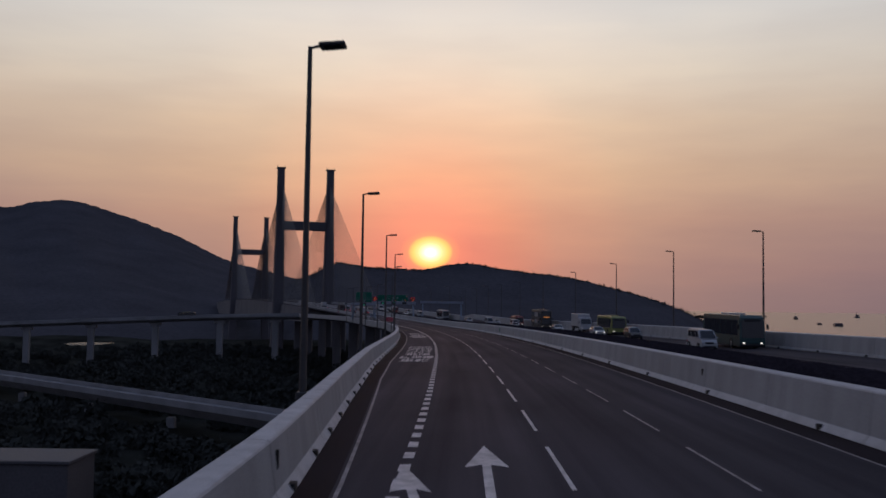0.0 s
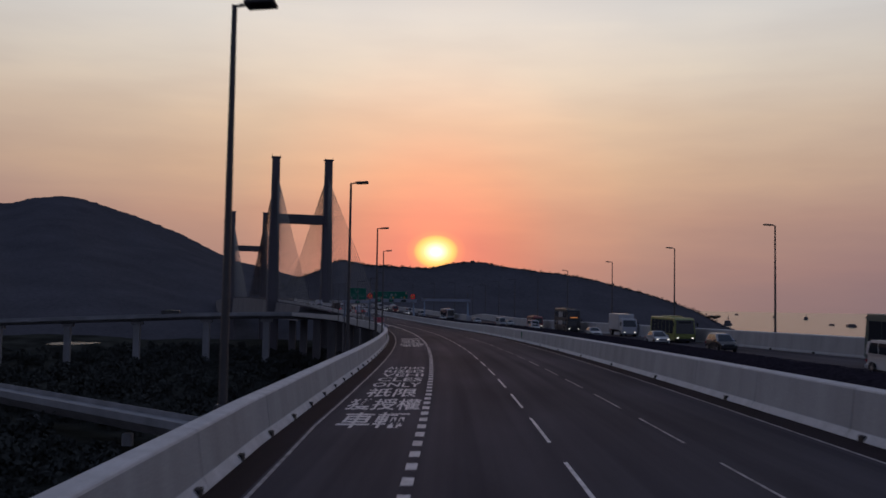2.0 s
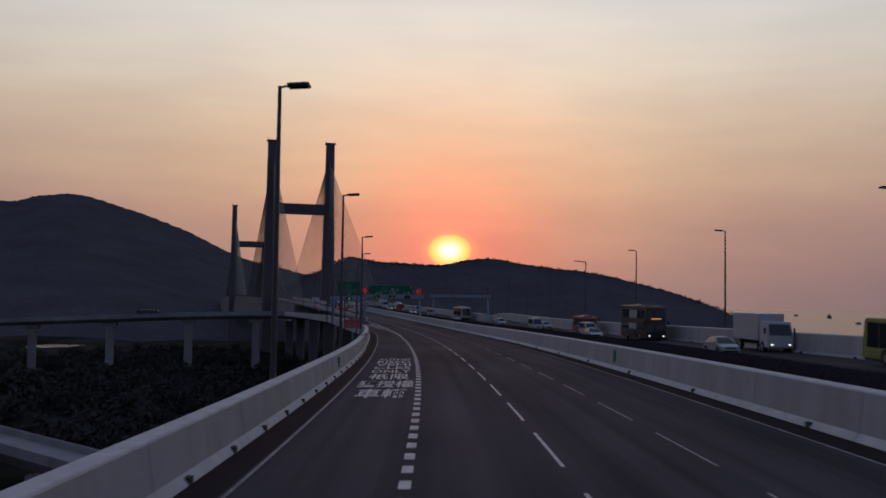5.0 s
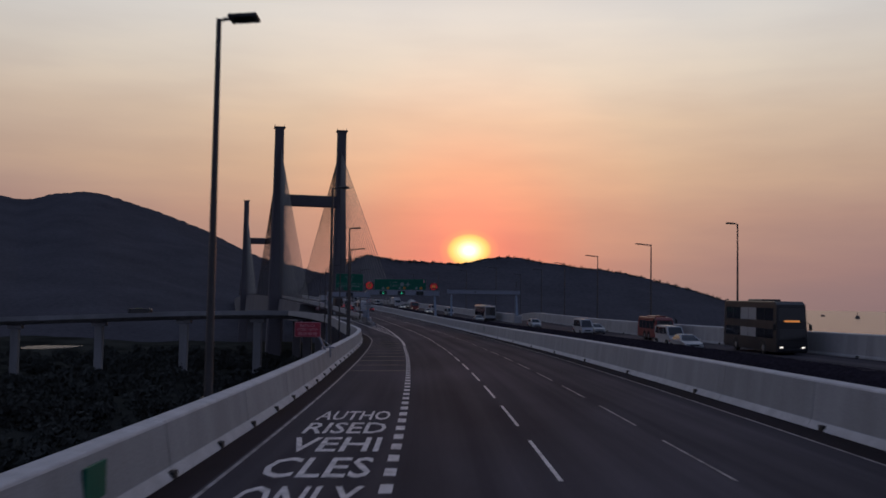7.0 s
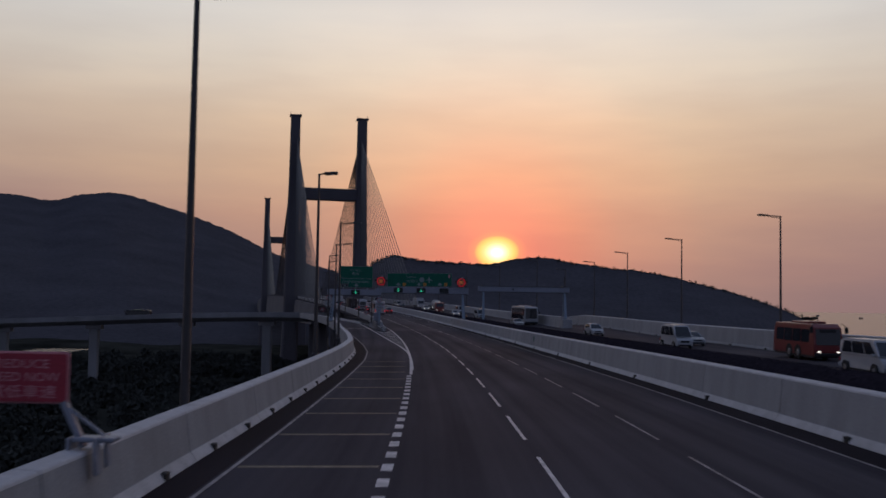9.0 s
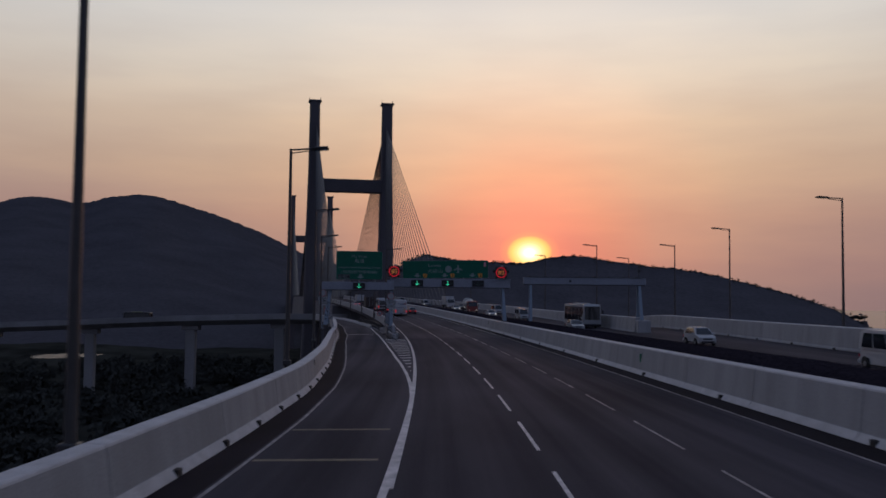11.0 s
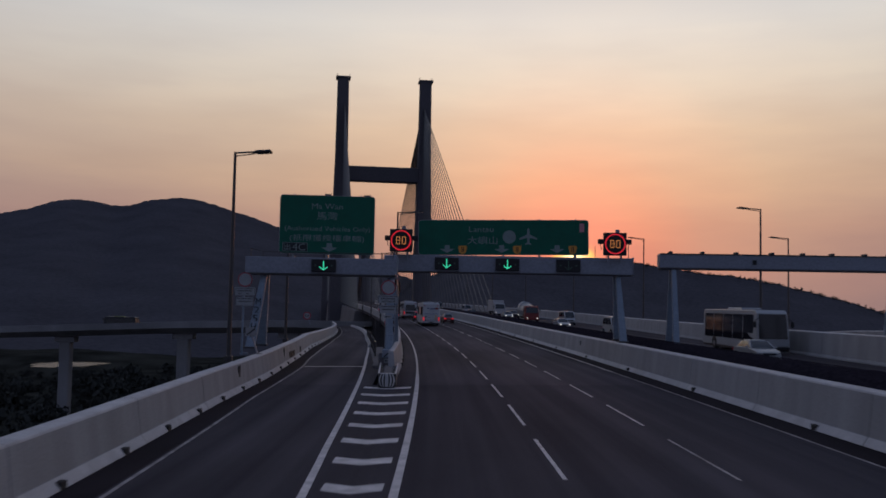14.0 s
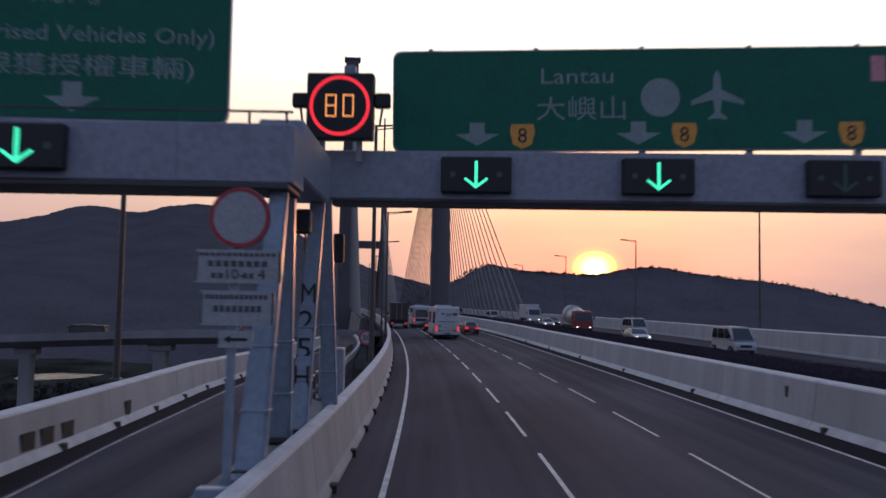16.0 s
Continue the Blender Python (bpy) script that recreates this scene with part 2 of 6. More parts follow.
def water():
    m = bpy.data.materials.new("sea_water")
    m.use_nodes = True
    t = m.node_tree
    p = t.nodes["Principled BSDF"]
    p.inputs["Base Color"].default_value = (.035, .045, .05, 1)
    p.inputs["Roughness"].default_value = .22
    tc = t.nodes.new("ShaderNodeTexCoord")
    n = t.nodes.new("ShaderNodeTexNoise")
    n.inputs["Scale"].default_value, n.inputs["Detail"].default_value = .12, 6
    t.links.new(tc.outputs["Object"], n.inputs[0])
    b = t.nodes.new("ShaderNodeBump")
    b.inputs["Strength"].default_value, b.inputs["Distance"].default_value = .5, .6
    t.links.new(n.outputs[0], b.inputs["Height"])
    t.links.new(b.outputs[0], p.inputs["Normal"])
    return m


WATER = water()


# ---- the alignment of the road: station s, offset to the right of the first lane line, height over the surface ----
C4 = (0.0192483, -0.3855489, -2.0018608, 3.8377796, 2.6267264)
CURVE_END, TOWER_S = 375.0, 640.0
LINE_AT_TOWER, BRIDGE_SLOPE = -105.4, -0.3076


def poly(s):
    y, v = s / 100, 0.0
    for c in C4:
        v = v * y + c
    return v


def dpoly(s):
    y = s / 100
    return (4 * C4[0] * y ** 3 + 3 * C4[1] * y ** 2 + 2 * C4[2] * y + C4[3]) / 100


def centre(s):
    """x and dx/dy of the first lane line at station s."""
    if s < 20:
        return poly(20) + (s - 20) * dpoly(20), dpoly(20)
    if s <= CURVE_END:
        return poly(s), dpoly(s)
    if s < TOWER_S:
        L, u = TOWER_S - CURVE_END, (s - CURVE_END) / (TOWER_S - CURVE_END)
        a, b, da, db = poly(CURVE_END), LINE_AT_TOWER, dpoly(CURVE_END) * L, BRIDGE_SLOPE * L
        x = (2 * u ** 3 - 3 * u * u + 1) * a + (u ** 3 - 2 * u * u + u) * da + (3 * u * u - 2 * u ** 3) * b + (u ** 3 - u * u) * db
        dx = ((6 * u * u - 6 * u) * a + (3 * u * u - 4 * u + 1) * da + (6 * u - 6 * u * u) * b + (3 * u * u - 2 * u) * db) / L
        return x, dx
    return LINE_AT_TOWER + (s - TOWER_S) * BRIDGE_SLOPE, BRIDGE_SLOPE


def grade(s):
    z = -.0192 * s
    if s > 230:
        z += .015 * (min(s, 400) - 230) ** 2 / 170
    if s > 400:
        z += .03 * (min(s, TOWER_S) - 400)
    if s > TOWER_S:
        u = s - TOWER_S
        z += .03 * u - .0108 * u * u / 420
    return z


def heading(s):
    return -math.atan(centre(s)[1])


def knots(*pts):
    def f(s):
        if s <= pts[0][0]:
            return pts[0][1]
        for (a, u), (b, v) in zip(pts, pts[1:]):
            if s <= b:
                t = (s - a) / (b - a)
                return u + (v - u) * t
        return pts[-1][1]
    return f


opp_edge = knots((334, 31.6), (345, 30.1), (358, 29.2), (400, 28.4), (450, 29.2))
slip_edge = knots((340, -5.3), (352, -5.9), (380, -6.6), (520, -6.8))


def dip(s):
    """How far the slip road has sunk below the carriageway, which climbs to the bridge."""
    return max(0.0, grade(s) + 5.45 + .0167 * (s - 352)) if s > 348 else 0.0


def at(s, off, h=0.0):
    if off < slip_edge(s):
        h -= dip(s)
    if off > opp_edge(s) and s > 338:
        h -= .0013 * (s - 338) ** 2
    x, dx = centre(s)
    a = -math.atan(dx)
    fall = .015 * max(0.0, min(1.0, (560 - s) / 150))
    return Vector((x + off * math.cos(a), s + off * math.sin(a), grade(s) + fall * (off + 2.5) + h))


def stand(s, off, h=0.0, turn=0.0):
    """The pose of an upright thing at a place on the road, facing along it."""
    return Matrix.Translation(at(s, off, h)) @ Matrix.Rotation(heading(s) + radians(turn), 4, "Z")


# ---- mesh helpers ----
def link(name, bm, mat, parent=None, label="", smooth=False):
    me = bpy.data.meshes.new(name)
    if smooth:
        for f in bm.faces:
            f.smooth = True
    bm.normal_update()
    bm.to_mesh(me)
    bm.free()
    me.materials.append(mat)
    ob = new(name, me)
    if parent is not None:
        ob.parent = parent
    if label:
        tagged(ob, label)
    return ob


part = link


def thing(name, label, category, m=None, group="", kind=""):
    ob = new(name)
    ob.empty_display_size = .3
    if m is not None:
        ob.matrix_world = m
    return tagged(ob, label, category, group, kind)


def box(bm, x0, x1, y0, y1, z0, z1, bevel=0.0, seg=2):
    m = Matrix.Translation(((x0 + x1) / 2, (y0 + y1) / 2, (z0 + z1) / 2)) @ Matrix.Diagonal((x1 - x0, y1 - y0, z1 - z0, 1))
    g = bmesh.ops.create_cube(bm, size=1, matrix=m)
    if bevel:
        es = list({e for v in g["verts"] for e in v.link_edges})
        bmesh.ops.bevel(bm, geom=es, offset=bevel, segments=seg, affect="EDGES", profile=.5)
    return bm


def boxed(*a, **k):
    return box(bmesh.new(), *a, **k)


def beam(bm, p, q, w, d=None, n=4, r2=None):
    """A straight member from p to q; n sides."""
    p, q = Vector(p), Vector(q)
    m = Matrix.Translation((p + q) / 2) @ (q - p).to_track_quat("Z", "Y").to_matrix().to_4x4()
    if n == 4:
        bmesh.ops.create_cube(bm, size=1, matrix=m @ Matrix.Diagonal((w, d or w, (q - p).length, 1)))
    else:
        bmesh.ops.create_cone(bm, cap_ends=True, segments=n, radius1=w, radius2=w if r2 is None else r2, depth=(q - p).length, matrix=m)
    return bm


def beamed(*a, **k):
    return beam(bmesh.new(), *a, **k)


def poly_prism(bm, pts, axis, d0, d1):
    """A flat outline (2D) given a thickness along an axis, the outline in the other two."""
    def put(u, v, d):
        return {"x": (d, u, v), "y": (u, d, v), "z": (u, v, d)}[axis]
    a = [bm.verts.new(put(u, v, d0)) for u, v in pts]
    b = [bm.verts.new(put(u, v, d1)) for u, v in pts]
    bm.faces.new(a)
    bm.faces.new(b)
    for i in range(len(pts)):
        j = (i + 1) % len(pts)
        bm.faces.new((a[i], a[j], b[j], b[i]))
    bmesh.ops.recalc_face_normals(bm, faces=bm.faces)
    return bm


def sweep(prof, s0, s1, step=4.0, closed=True, caps=True):
    """A section (a function of s that gives (offset, height) pairs) carried along the road."""
    bm = bmesh.new()
    place = {}
    n = max(1, int(round((s1 - s0) / step)))
    rings = []
    for k in range(n + 1):
        s = s0 + (s1 - s0) * k / n
        ring_ = []
        for o, h in prof(s):
            v = bm.verts.new(at(s, o, h))
            place[v] = (o, s)
            ring_.append(v)
        rings.append(ring_)
    m = len(rings[0])
    for a, b in zip(rings, rings[1:]):
        for j in range(m if closed else m - 1):
            q = (j + 1) % m
            bm.faces.new((a[j], a[q], b[q], b[j]))
    if closed and caps:
        bm.faces.new(rings[0])
        bm.faces.new(rings[-1])
    bmesh.ops.recalc_face_normals(bm, faces=bm.faces)
    uv = bm.loops.layers.uv.new("along")
    for f in bm.faces:
        for l in f.loops:
            l[uv].uv = place[l.vert]
    return bm


def text_mesh(words, weight=0.0):
    """The outline of a word in the built-in font, as points and faces in a 1 by 1 square."""
    cu = bpy.data.curves.new("lettering", "FONT")
    cu.body, cu.resolution_u, cu.offset = words, 2, weight
    ob = bpy.data.objects.new("lettering", cu)
    scene.collection.objects.link(ob)
    dg = bpy.context.evaluated_depsgraph_get()
    me = bpy.data.meshes.new_from_object(ob.evaluated_get(dg))
    bpy.data.objects.remove(ob)
    co = [v.co.copy() for v in me.vertices]
    faces = [tuple(f.vertices) for f in me.polygons]
    bpy.data.meshes.remove(me)
    if not co:
        return [], []
    x0, x1, y0, y1 = min(c.x for c in co), max(c.x for c in co), min(c.y for c in co), max(c.y for c in co)
    return [((c.x - x0) / max(1e-6, x1 - x0), (c.y - y0) / max(1e-6, y1 - y0)) for c in co], faces


def islands(co, faces):
    """The connected pieces of a flat outline, as lists of faces."""
    root = list(range(len(co)))

    def find(i):
        while root[i] != i:
            root[i] = root[root[i]]
            i = root[i]
        return i
    for f in faces:
        for i in f[1:]:
            root[find(i)] = find(f[0])
    out = {}
    for f in faces:
        out.setdefault(find(f[0]), []).append(f)
    return list(out.values())


def lettering(name, words, parent, x0, x1, z0, z1, y, mat):
    """Letters on an upright face that looks towards -y, each character a piece."""
    co, faces = text_mesh(words)
    wide = words[0] > "z"
    chars = {}
    for piece in islands(co, faces):
        us = [co[i][0] for f in piece for i in f]
        mid = (min(us) + max(us)) / 2
        key = min(len(words) - 1, int(mid * len(words))) if wide else round(mid, 4)
        chars.setdefault(key, []).extend(piece)
    ob = None
    for group in chars.values():
        bm = bmesh.new()
        vs = {}
        for f in group:
            for i in f:
                if i not in vs:
                    vs[i] = bm.verts.new((x0 + co[i][0] * (x1 - x0), y, z0 + co[i][1] * (z1 - z0)))
            try:
                bm.faces.new([vs[i] for i in f])
            except ValueError:
                pass
        ob = part(name, bm, mat, parent)
    return ob


def road_lettering(words, s0, s1, o0, o1, parent):
    co, faces = text_mesh(words, .012 if words[0] < "z" else .012)
    bm = bmesh.new()
    vs = [bm.verts.new(at(s0 + v * (s1 - s0), o0 + u * (o1 - o0), .008)) for u, v in co]
    for f in faces:
        try:
            bm.faces.new([vs[i] for i in f])
        except ValueError:
            pass
    for f in bm.faces:
        if f.normal.z < 0:
            f.normal_flip()
    return part("lettering", bm, PAINT, parent)


def stripe(o0, o1, s0, s1, parent, mat=None, name="line", h=.006, step=3.0, skew=0.0):
    """A painted mark between two offsets (numbers or functions of s)."""
    f0 = o0 if callable(o0) else (lambda s: o0)
    f1 = o1 if callable(o1) else (lambda s: o1)
    return part(name, sweep(lambda s: [(f0(s), h), (f1(s), h), (f1(s), h - .02), (f0(s), h - .02)], s0, s1, step), mat or PAINT, parent)

# ---- land and sea ----
SEA = -55.0


def make_sea():
    bm = bmesh.new()
    bmesh.ops.create_grid(bm, x_segments=40, y_segments=40, size=9000, matrix=Matrix.Translation((0, 1500, SEA)))
    tagged(link("water", bm, WATER), "grey evening sea reflecting the hazy pink sky", "sea", kind="structure")


make_sea()


def ridge_hill(name, label, ridge, depth_front, depth_back, rough, step=5.0):
    """A wooded hill whose crest runs through a few (x, y, z) points."""
    pts = [Vector(p) for p in ridge]
    crest = []
    for i in range(len(pts) - 1):
        p0, p1, p2, p3 = pts[max(0, i - 1)], pts[i], pts[i + 1], pts[min(len(pts) - 1, i + 2)]
        n = max(2, int((p2.xy - p1.xy).length / step))
        for k in range(n):
            t = k / n
            crest.append(.5 * (2 * p1 + (p2 - p0) * t + (2 * p0 - 5 * p1 + 4 * p2 - p3) * t * t + (3 * p1 - p0 - 3 * p2 + p3) * t ** 3))
    bm = bmesh.new()
    rows = []
    fr = [-1, -.8, -.62, -.48, -.36, -.27, -.2, -.14, -.09, -.05, -.025, 0, .03, .08, .2, .5, 1]
    eye = Vector((0, 150))
    for c in crest:
        away = (c.xy - eye).normalized()
        row = []
        for f in fr:
            d = f * (depth_front if f < 0 else depth_back)
            x, y = c.x + away.x * d, c.y + away.y * d
            fall = (1 - abs(f) ** (.85 if f < 0 else 1.2))
            z = SEA - 3 + (c.z - SEA + 3) * fall
            z += (noise.noise((x * .006, y * .006, 1.3)) * 22 * rough * min(1, 3 * abs(f)) + noise.noise((x * .03, y * .03, 4.1)) * 1.6 * rough * min(1, .2 + 6 * abs(f))
                  + noise.noise((x * .11, y * .11, 7.7)) * (2.4 if abs(f) < .03 else .6)) * min(1, fall * 6)
            row.append(bm.verts.new((x, y, z)))
        rows.append(row)
    for a, b in zip(rows, rows[1:]):
        for j in range(len(fr) - 1):
            bm.faces.new((a[j], a[j + 1], b[j + 1], b[j]))
    bmesh.ops.recalc_face_normals(bm, faces=bm.faces)
    tagged(link(name, bm, HAZY_HILL, smooth=True), label, "hill", kind="structure")
    return crest


def far_point(cx, cy, cz, dist, az, el):
    a = radians(az)
    return (cx - dist * math.sin(a), cy + dist * math.cos(a), cz + dist * math.tan(radians(el)))


near = lambda az, el, d: far_point(1.2, 31, 2.8, d, az, el)
late = lambda az, el, d: far_point(-10.2, 267, -1.5, d, az, el)
ridge_hill("hill", "dark wooded island hill with a rounded summit", [
    late(42, 3.4, 2050), late(38, 4.1, 2080), late(34.65, 4.75, 2110), late(31.9, 5.6, 2130), late(30, 5.58, 2150), late(28.7, 5.4, 2150), late(27.1, 5.85, 2150), late(25.2, 6.08, 2160),
    late(24, 5.92, 2160), late(22.15, 5.4, 2160), late(20.07, 4.75, 2150), late(17.8, 3.87, 2150),
    near(13.75, 2.17, 2350), near(11.2, 1.5, 2330), near(8.8, .9, 2300), near(6, .2, 2300), near(3, -1, 2300)], 1380, 700, 1.0)
headland = ridge_hill("hill", "long low wooded headland running down to the sea", [
    near(11.5, -.6, 1480), near(9.6, .85, 1470), near(8.5, 1.27, 1450), near(7.6, 1.8, 1430), near(6.86, 2.13, 1410), near(6.2, 2.05, 1420), near(5, 1.9, 1450), near(3, 1.8, 1500), near(1.42, 1.76, 1530),
    near(.4, 1.95, 1550), near(-.4, 2.1, 1560), near(-1.8, 2.18, 1570), near(-2.9, 2.02, 1580), near(-3.95, 1.82, 1580), near(-5.8, 1.63, 1590), near(-7.5, 1.45, 1600), near(-9.6, 1.02, 1610),
    near(-12.4, .29, 1620), near(-14.4, -.37, 1630), near(-15.6, -.9, 1640), near(-16.6, -1.5, 1650), near(-17.8, -2.1, 1660)], 520, 500, .55, 4.0)


def leaf_mass(name, label, category, mat, centres, size, seed):
    """Many small folded leaf sprays, given as (place, outward, size factor), in one mesh."""
    rnd = random.Random(seed)
    verts, faces = [], []
    for p, out, k in centres:
        q = Vector((rnd.gauss(0, 1), rnd.gauss(0, 1), rnd.gauss(0, 1))) * .7 + out
        a = q.cross(Vector((rnd.random() - .5, rnd.random() - .5, rnd.random() - .5))).normalized()
        b = q.cross(a).normalized()
        r = size * k * (.6 + .8 * rnd.random())
        o = len(verts)
        verts += [p - a * r, p - b * r * .55, p + a * r, p + b * r * .55 + q.normalized() * r * .3]
        faces += [(o, o + 1, o + 2), (o, o + 2, o + 3)]
    me = bpy.data.meshes.new(name)
    me.from_pydata(verts, [], faces)
    me.materials.append(mat)
    return tagged(new(name, me), label, category, kind="stuff")


def crest_trees():
    """Uneven tree tops along the headland's skyline and on a shore islet."""
    rnd = random.Random(31)
    sprays = []

    def tree(p, r, n, flat_top=1.0):
        for _ in range(n):
            d = Vector((rnd.gauss(0, 1), rnd.gauss(0, 1), rnd.gauss(.2, 1))).normalized()
            sprays.append((p + Vector((d.x * r, d.y * r, r * .6 + d.z * r * .8 * flat_top)) * (.5 + .5 * rnd.random()), d, r / 3))
    for c in headland:
        for _ in range(2):
            tree(c + Vector((rnd.uniform(-4, 4), rnd.uniform(-30, 6), rnd.uniform(-4.0, -2.0))), 1.8 + 2.0 * rnd.random() ** 3, 34)
    tip = Vector(near(-16.1, -1.25, 1640))
    for dx in (-9, -3, 4, 10):
        tree(tip + Vector((dx * .8, 0, 3.5 + rnd.random() * 3)), 5.0, 110, .5)
    for k in range(5):
        tree(tip + Vector((dx * .1 + k * .8 - 2, 0, k * 1.6)), 1.2, 20)
    islet = Vector(far_point(1, 12, 0, 800, -24.6, 0))
    for k in range(16):
        tree(Vector((islet.x + k * 5 + rnd.uniform(-3, 3), islet.y + rnd.uniform(-8, 8), SEA + rnd.uniform(0, 4))), 4 + 5 * rnd.random(), 70)
    leaf_mass("shore_trees", "dark uneven tree tops along the headland skyline", "trees", LEAF, sprays, .85, 77)
    ridge_hill("islet", "small dark rocky islet with trees off the shore", [(islet.x - 12, islet.y, SEA - 2), (islet.x, islet.y, SEA + 2.5), (islet.x + 30, islet.y, SEA + 4), (islet.x + 75, islet.y, SEA + 3), (islet.x + 100, islet.y, SEA - 2)], 18, 18, .1, 6.0)


crest_trees()


def inlet(x, y):
    """Under 1 inside the small inlet behind the crossing viaduct."""
    return math.hypot((x + 262) / 15, (y - 690) / 20)


def land_height(x, y):
    """The low ground under the viaducts."""
    edge = min((x + 520) / 120, (-12 - x) / 18, (y + 120) / 60, (930 - y) / 120, 1.0)
    h = -36.0 + noise.noise((x * .012, y * .012, .4)) * 5 + noise.noise((x * .05, y * .05, 2.4)) * 1.2
    d = inlet(x, y)
    if d < 1.5:
        h = -38.0 if d < 1 else max(h, -34.7)
    return SEA - 2 + (h - SEA + 2) * max(0.0, min(1.0, edge)) ** .6


def make_land():
    bm = bmesh.new()
    nx, ny = 56, 90
    g = [[bm.verts.new((-530 + 530 * i / nx, -130 + 1080 * j / ny, land_height(-530 + 530 * i / nx, -130 + 1080 * j / ny))) for j in range(ny + 1)] for i in range(nx + 1)]
    for i in range(nx):
        for j in range(ny):
            bm.faces.new((g[i][j], g[i + 1][j], g[i + 1][j + 1], g[i][j + 1]))
    tagged(link("ground", bm, LAND, smooth=True), "dark scrub-covered low ground under the viaducts", "ground", kind="structure")


make_land()


def make_inlet():
    bm = bmesh.new()
    bm.faces.new([bm.verts.new((-262 + 18 * math.cos(k * math.pi / 24), 690 + 24 * math.sin(k * math.pi / 24), -35.3)) for k in range(48)])
    tagged(link("water", bm, WATER), "still grey inlet shining between dark trees", "water", kind="structure")


make_inlet()


def make_wood():
    """Low dark trees on the ground below: crowns of leaf sprays, no two alike."""
    rnd = random.Random(5)
    sprays = []
    for k in range(5200):
        x, y = -14 - 330 * rnd.random() ** 1.8, 30 + 640 * rnd.random() ** 1.25
        z = land_height(x, y)
        if z < -45 or abs((x + 33.1) * .643 + (y - 233.4) * .766) < 9 or abs(y - 516) < 6 or (abs(x + 72) < 16 and abs(y - 172) < 14) or (-285 < x < -240 and y > 655):
            continue
        r = 1.6 + 2.6 * rnd.random() ** 1.5
        if x < -232 and y > 560:
            r *= .6
        lobes = [Vector((rnd.gauss(0, .5), rnd.gauss(0, .5), .3 + .5 * rnd.random())) * r for _ in range(5)]
        for _ in range(85):
            d = Vector((rnd.gauss(0, 1), rnd.gauss(0, 1), rnd.gauss(.25, 1))).normalized()
            c = rnd.choice(lobes)
            sprays.append((Vector((x, y, z)) + c + d * r * (.45 + .25 * rnd.random()), d, r / 3))
    leaf_mass("trees", "dense dark trees and shrubs on the low ground", "trees", LEAF, sprays, .7, 8)


make_wood()

# ---- carriageways ----
L_FOOT = knots((12, -4.75), (29, -5.4), (48, -6.6), (63, -7.35), (74, -7.8), (86, -8.0), (97, -8.1), (150, -8.12), (175, -8.05), (190, -8.1), (203, -8.25), (218, -8.2), (246, -7.95), (259, -8.0), (263, -8.15), (271, -8.58), (279.4, -9.0), (287, -9.52), (294, -9.93), (302, -10.37), (310, -10.75), (323, -11.05), (332, -11.4), (355, -12.15), (380, -12.5), (510, -12.7))
L_EDGE = knots((12, -3.75), (29, -4.5), (48, -5.65), (60, -6.35), (78, -6.95), (95, -7.05), (150, -7.1), (197, -7.2), (221, -7.1), (250, -6.85), (262, -7.05), (275, -7.7), (294, -8.9), (312, -9.85), (330, -10.25), (338, -10.75), (380, -11.7), (510, -11.9))
SLIP_R = knots((317, -6.0), (331, -6.15), (352, -7.3), (380, -8.2), (430, -8.4), (510, -8.6))
MAIN_L = knots((317, -4.55), (331, -4.4), (352, -4.4), (700, -4.6))
R_FOOT = 8.5
OPP_L, OPP_R = 12.7, knots((0, 30.8), (107, 30.6), (140, 29.8), (170, 29.3), (235, 29.2), (262, 29.4), (291, 30.3), (321, 32.6), (340, 33.7), (371, 37.2), (400, 42), (450, 55))
OPP_MAIN_R = knots((328, 25.2), (334, 25.4), (353, 26.2), (391, 27.3), (400, 27.5), (450, 28.3))


def slab(name, label, left, right, s0, s1, thick=1.4, cat="road", mat=None):
    lf = left if callable(left) else (lambda s: left)
    rf = right if callable(right) else (lambda s: right)
    ob = link(name, sweep(lambda s: [(lf(s), 0), ((lf(s) + rf(s)) / 2, 0), (rf(s), 0), (rf(s), -.5), (rf(s) - 1.8, -thick), (lf(s) + 1.8, -thick), (lf(s), -.5)], s0, s1, 5), mat or ASPHALT)
    return tagged(ob, label, cat, kind="structure")


road = slab("road", "dark asphalt three-lane carriageway with a slip lane", lambda s: L_FOOT(s) - .5, 9.2, -40, 318)
slab("road", "dark asphalt three-lane carriageway climbing to the bridge", -5.1, 9.2, 318, 1400, mat=ASPHALT_PALE)
slip = slab("road", "dark asphalt slip road bearing away from the carriageway", lambda s: L_FOOT(s) - .5, lambda s: SLIP_R(s) + .5, 318, 512, mat=ASPHALT_PALE)
slab("road", "dark asphalt oncoming carriageway", OPP_L - .9, lambda s: OPP_R(s) + .6, -40, 336)
slab("road", "dark asphalt oncoming carriageway on the bridge", OPP_L - .9, lambda s: OPP_MAIN_R(s) + .6, 336, 1400)
slab("road", "dark asphalt oncoming slip road", lambda s: max(OPP_MAIN_R(s) + .9, OPP_R(s) - 8.5), lambda s: OPP_R(s) + .6, 336.2, 450)
# dark gutters along the barriers
for nm, a, b, s0, s1 in (("gutter", L_FOOT, lambda s: L_EDGE(s) - .12, -30, 508), ("gutter", lambda s: R_FOOT - 1.05, lambda s: R_FOOT, -30, 900)):
    g = link(nm, sweep(lambda s, a=a, b=b: [(a(s), .004), (b(s), .004), (b(s), -.02), (a(s), -.02)], s0, s1, 4), ASPHALT_OLD)
    tagged(g, "near-black tarred gutter strip beside the barrier", "gutter", kind="structure")


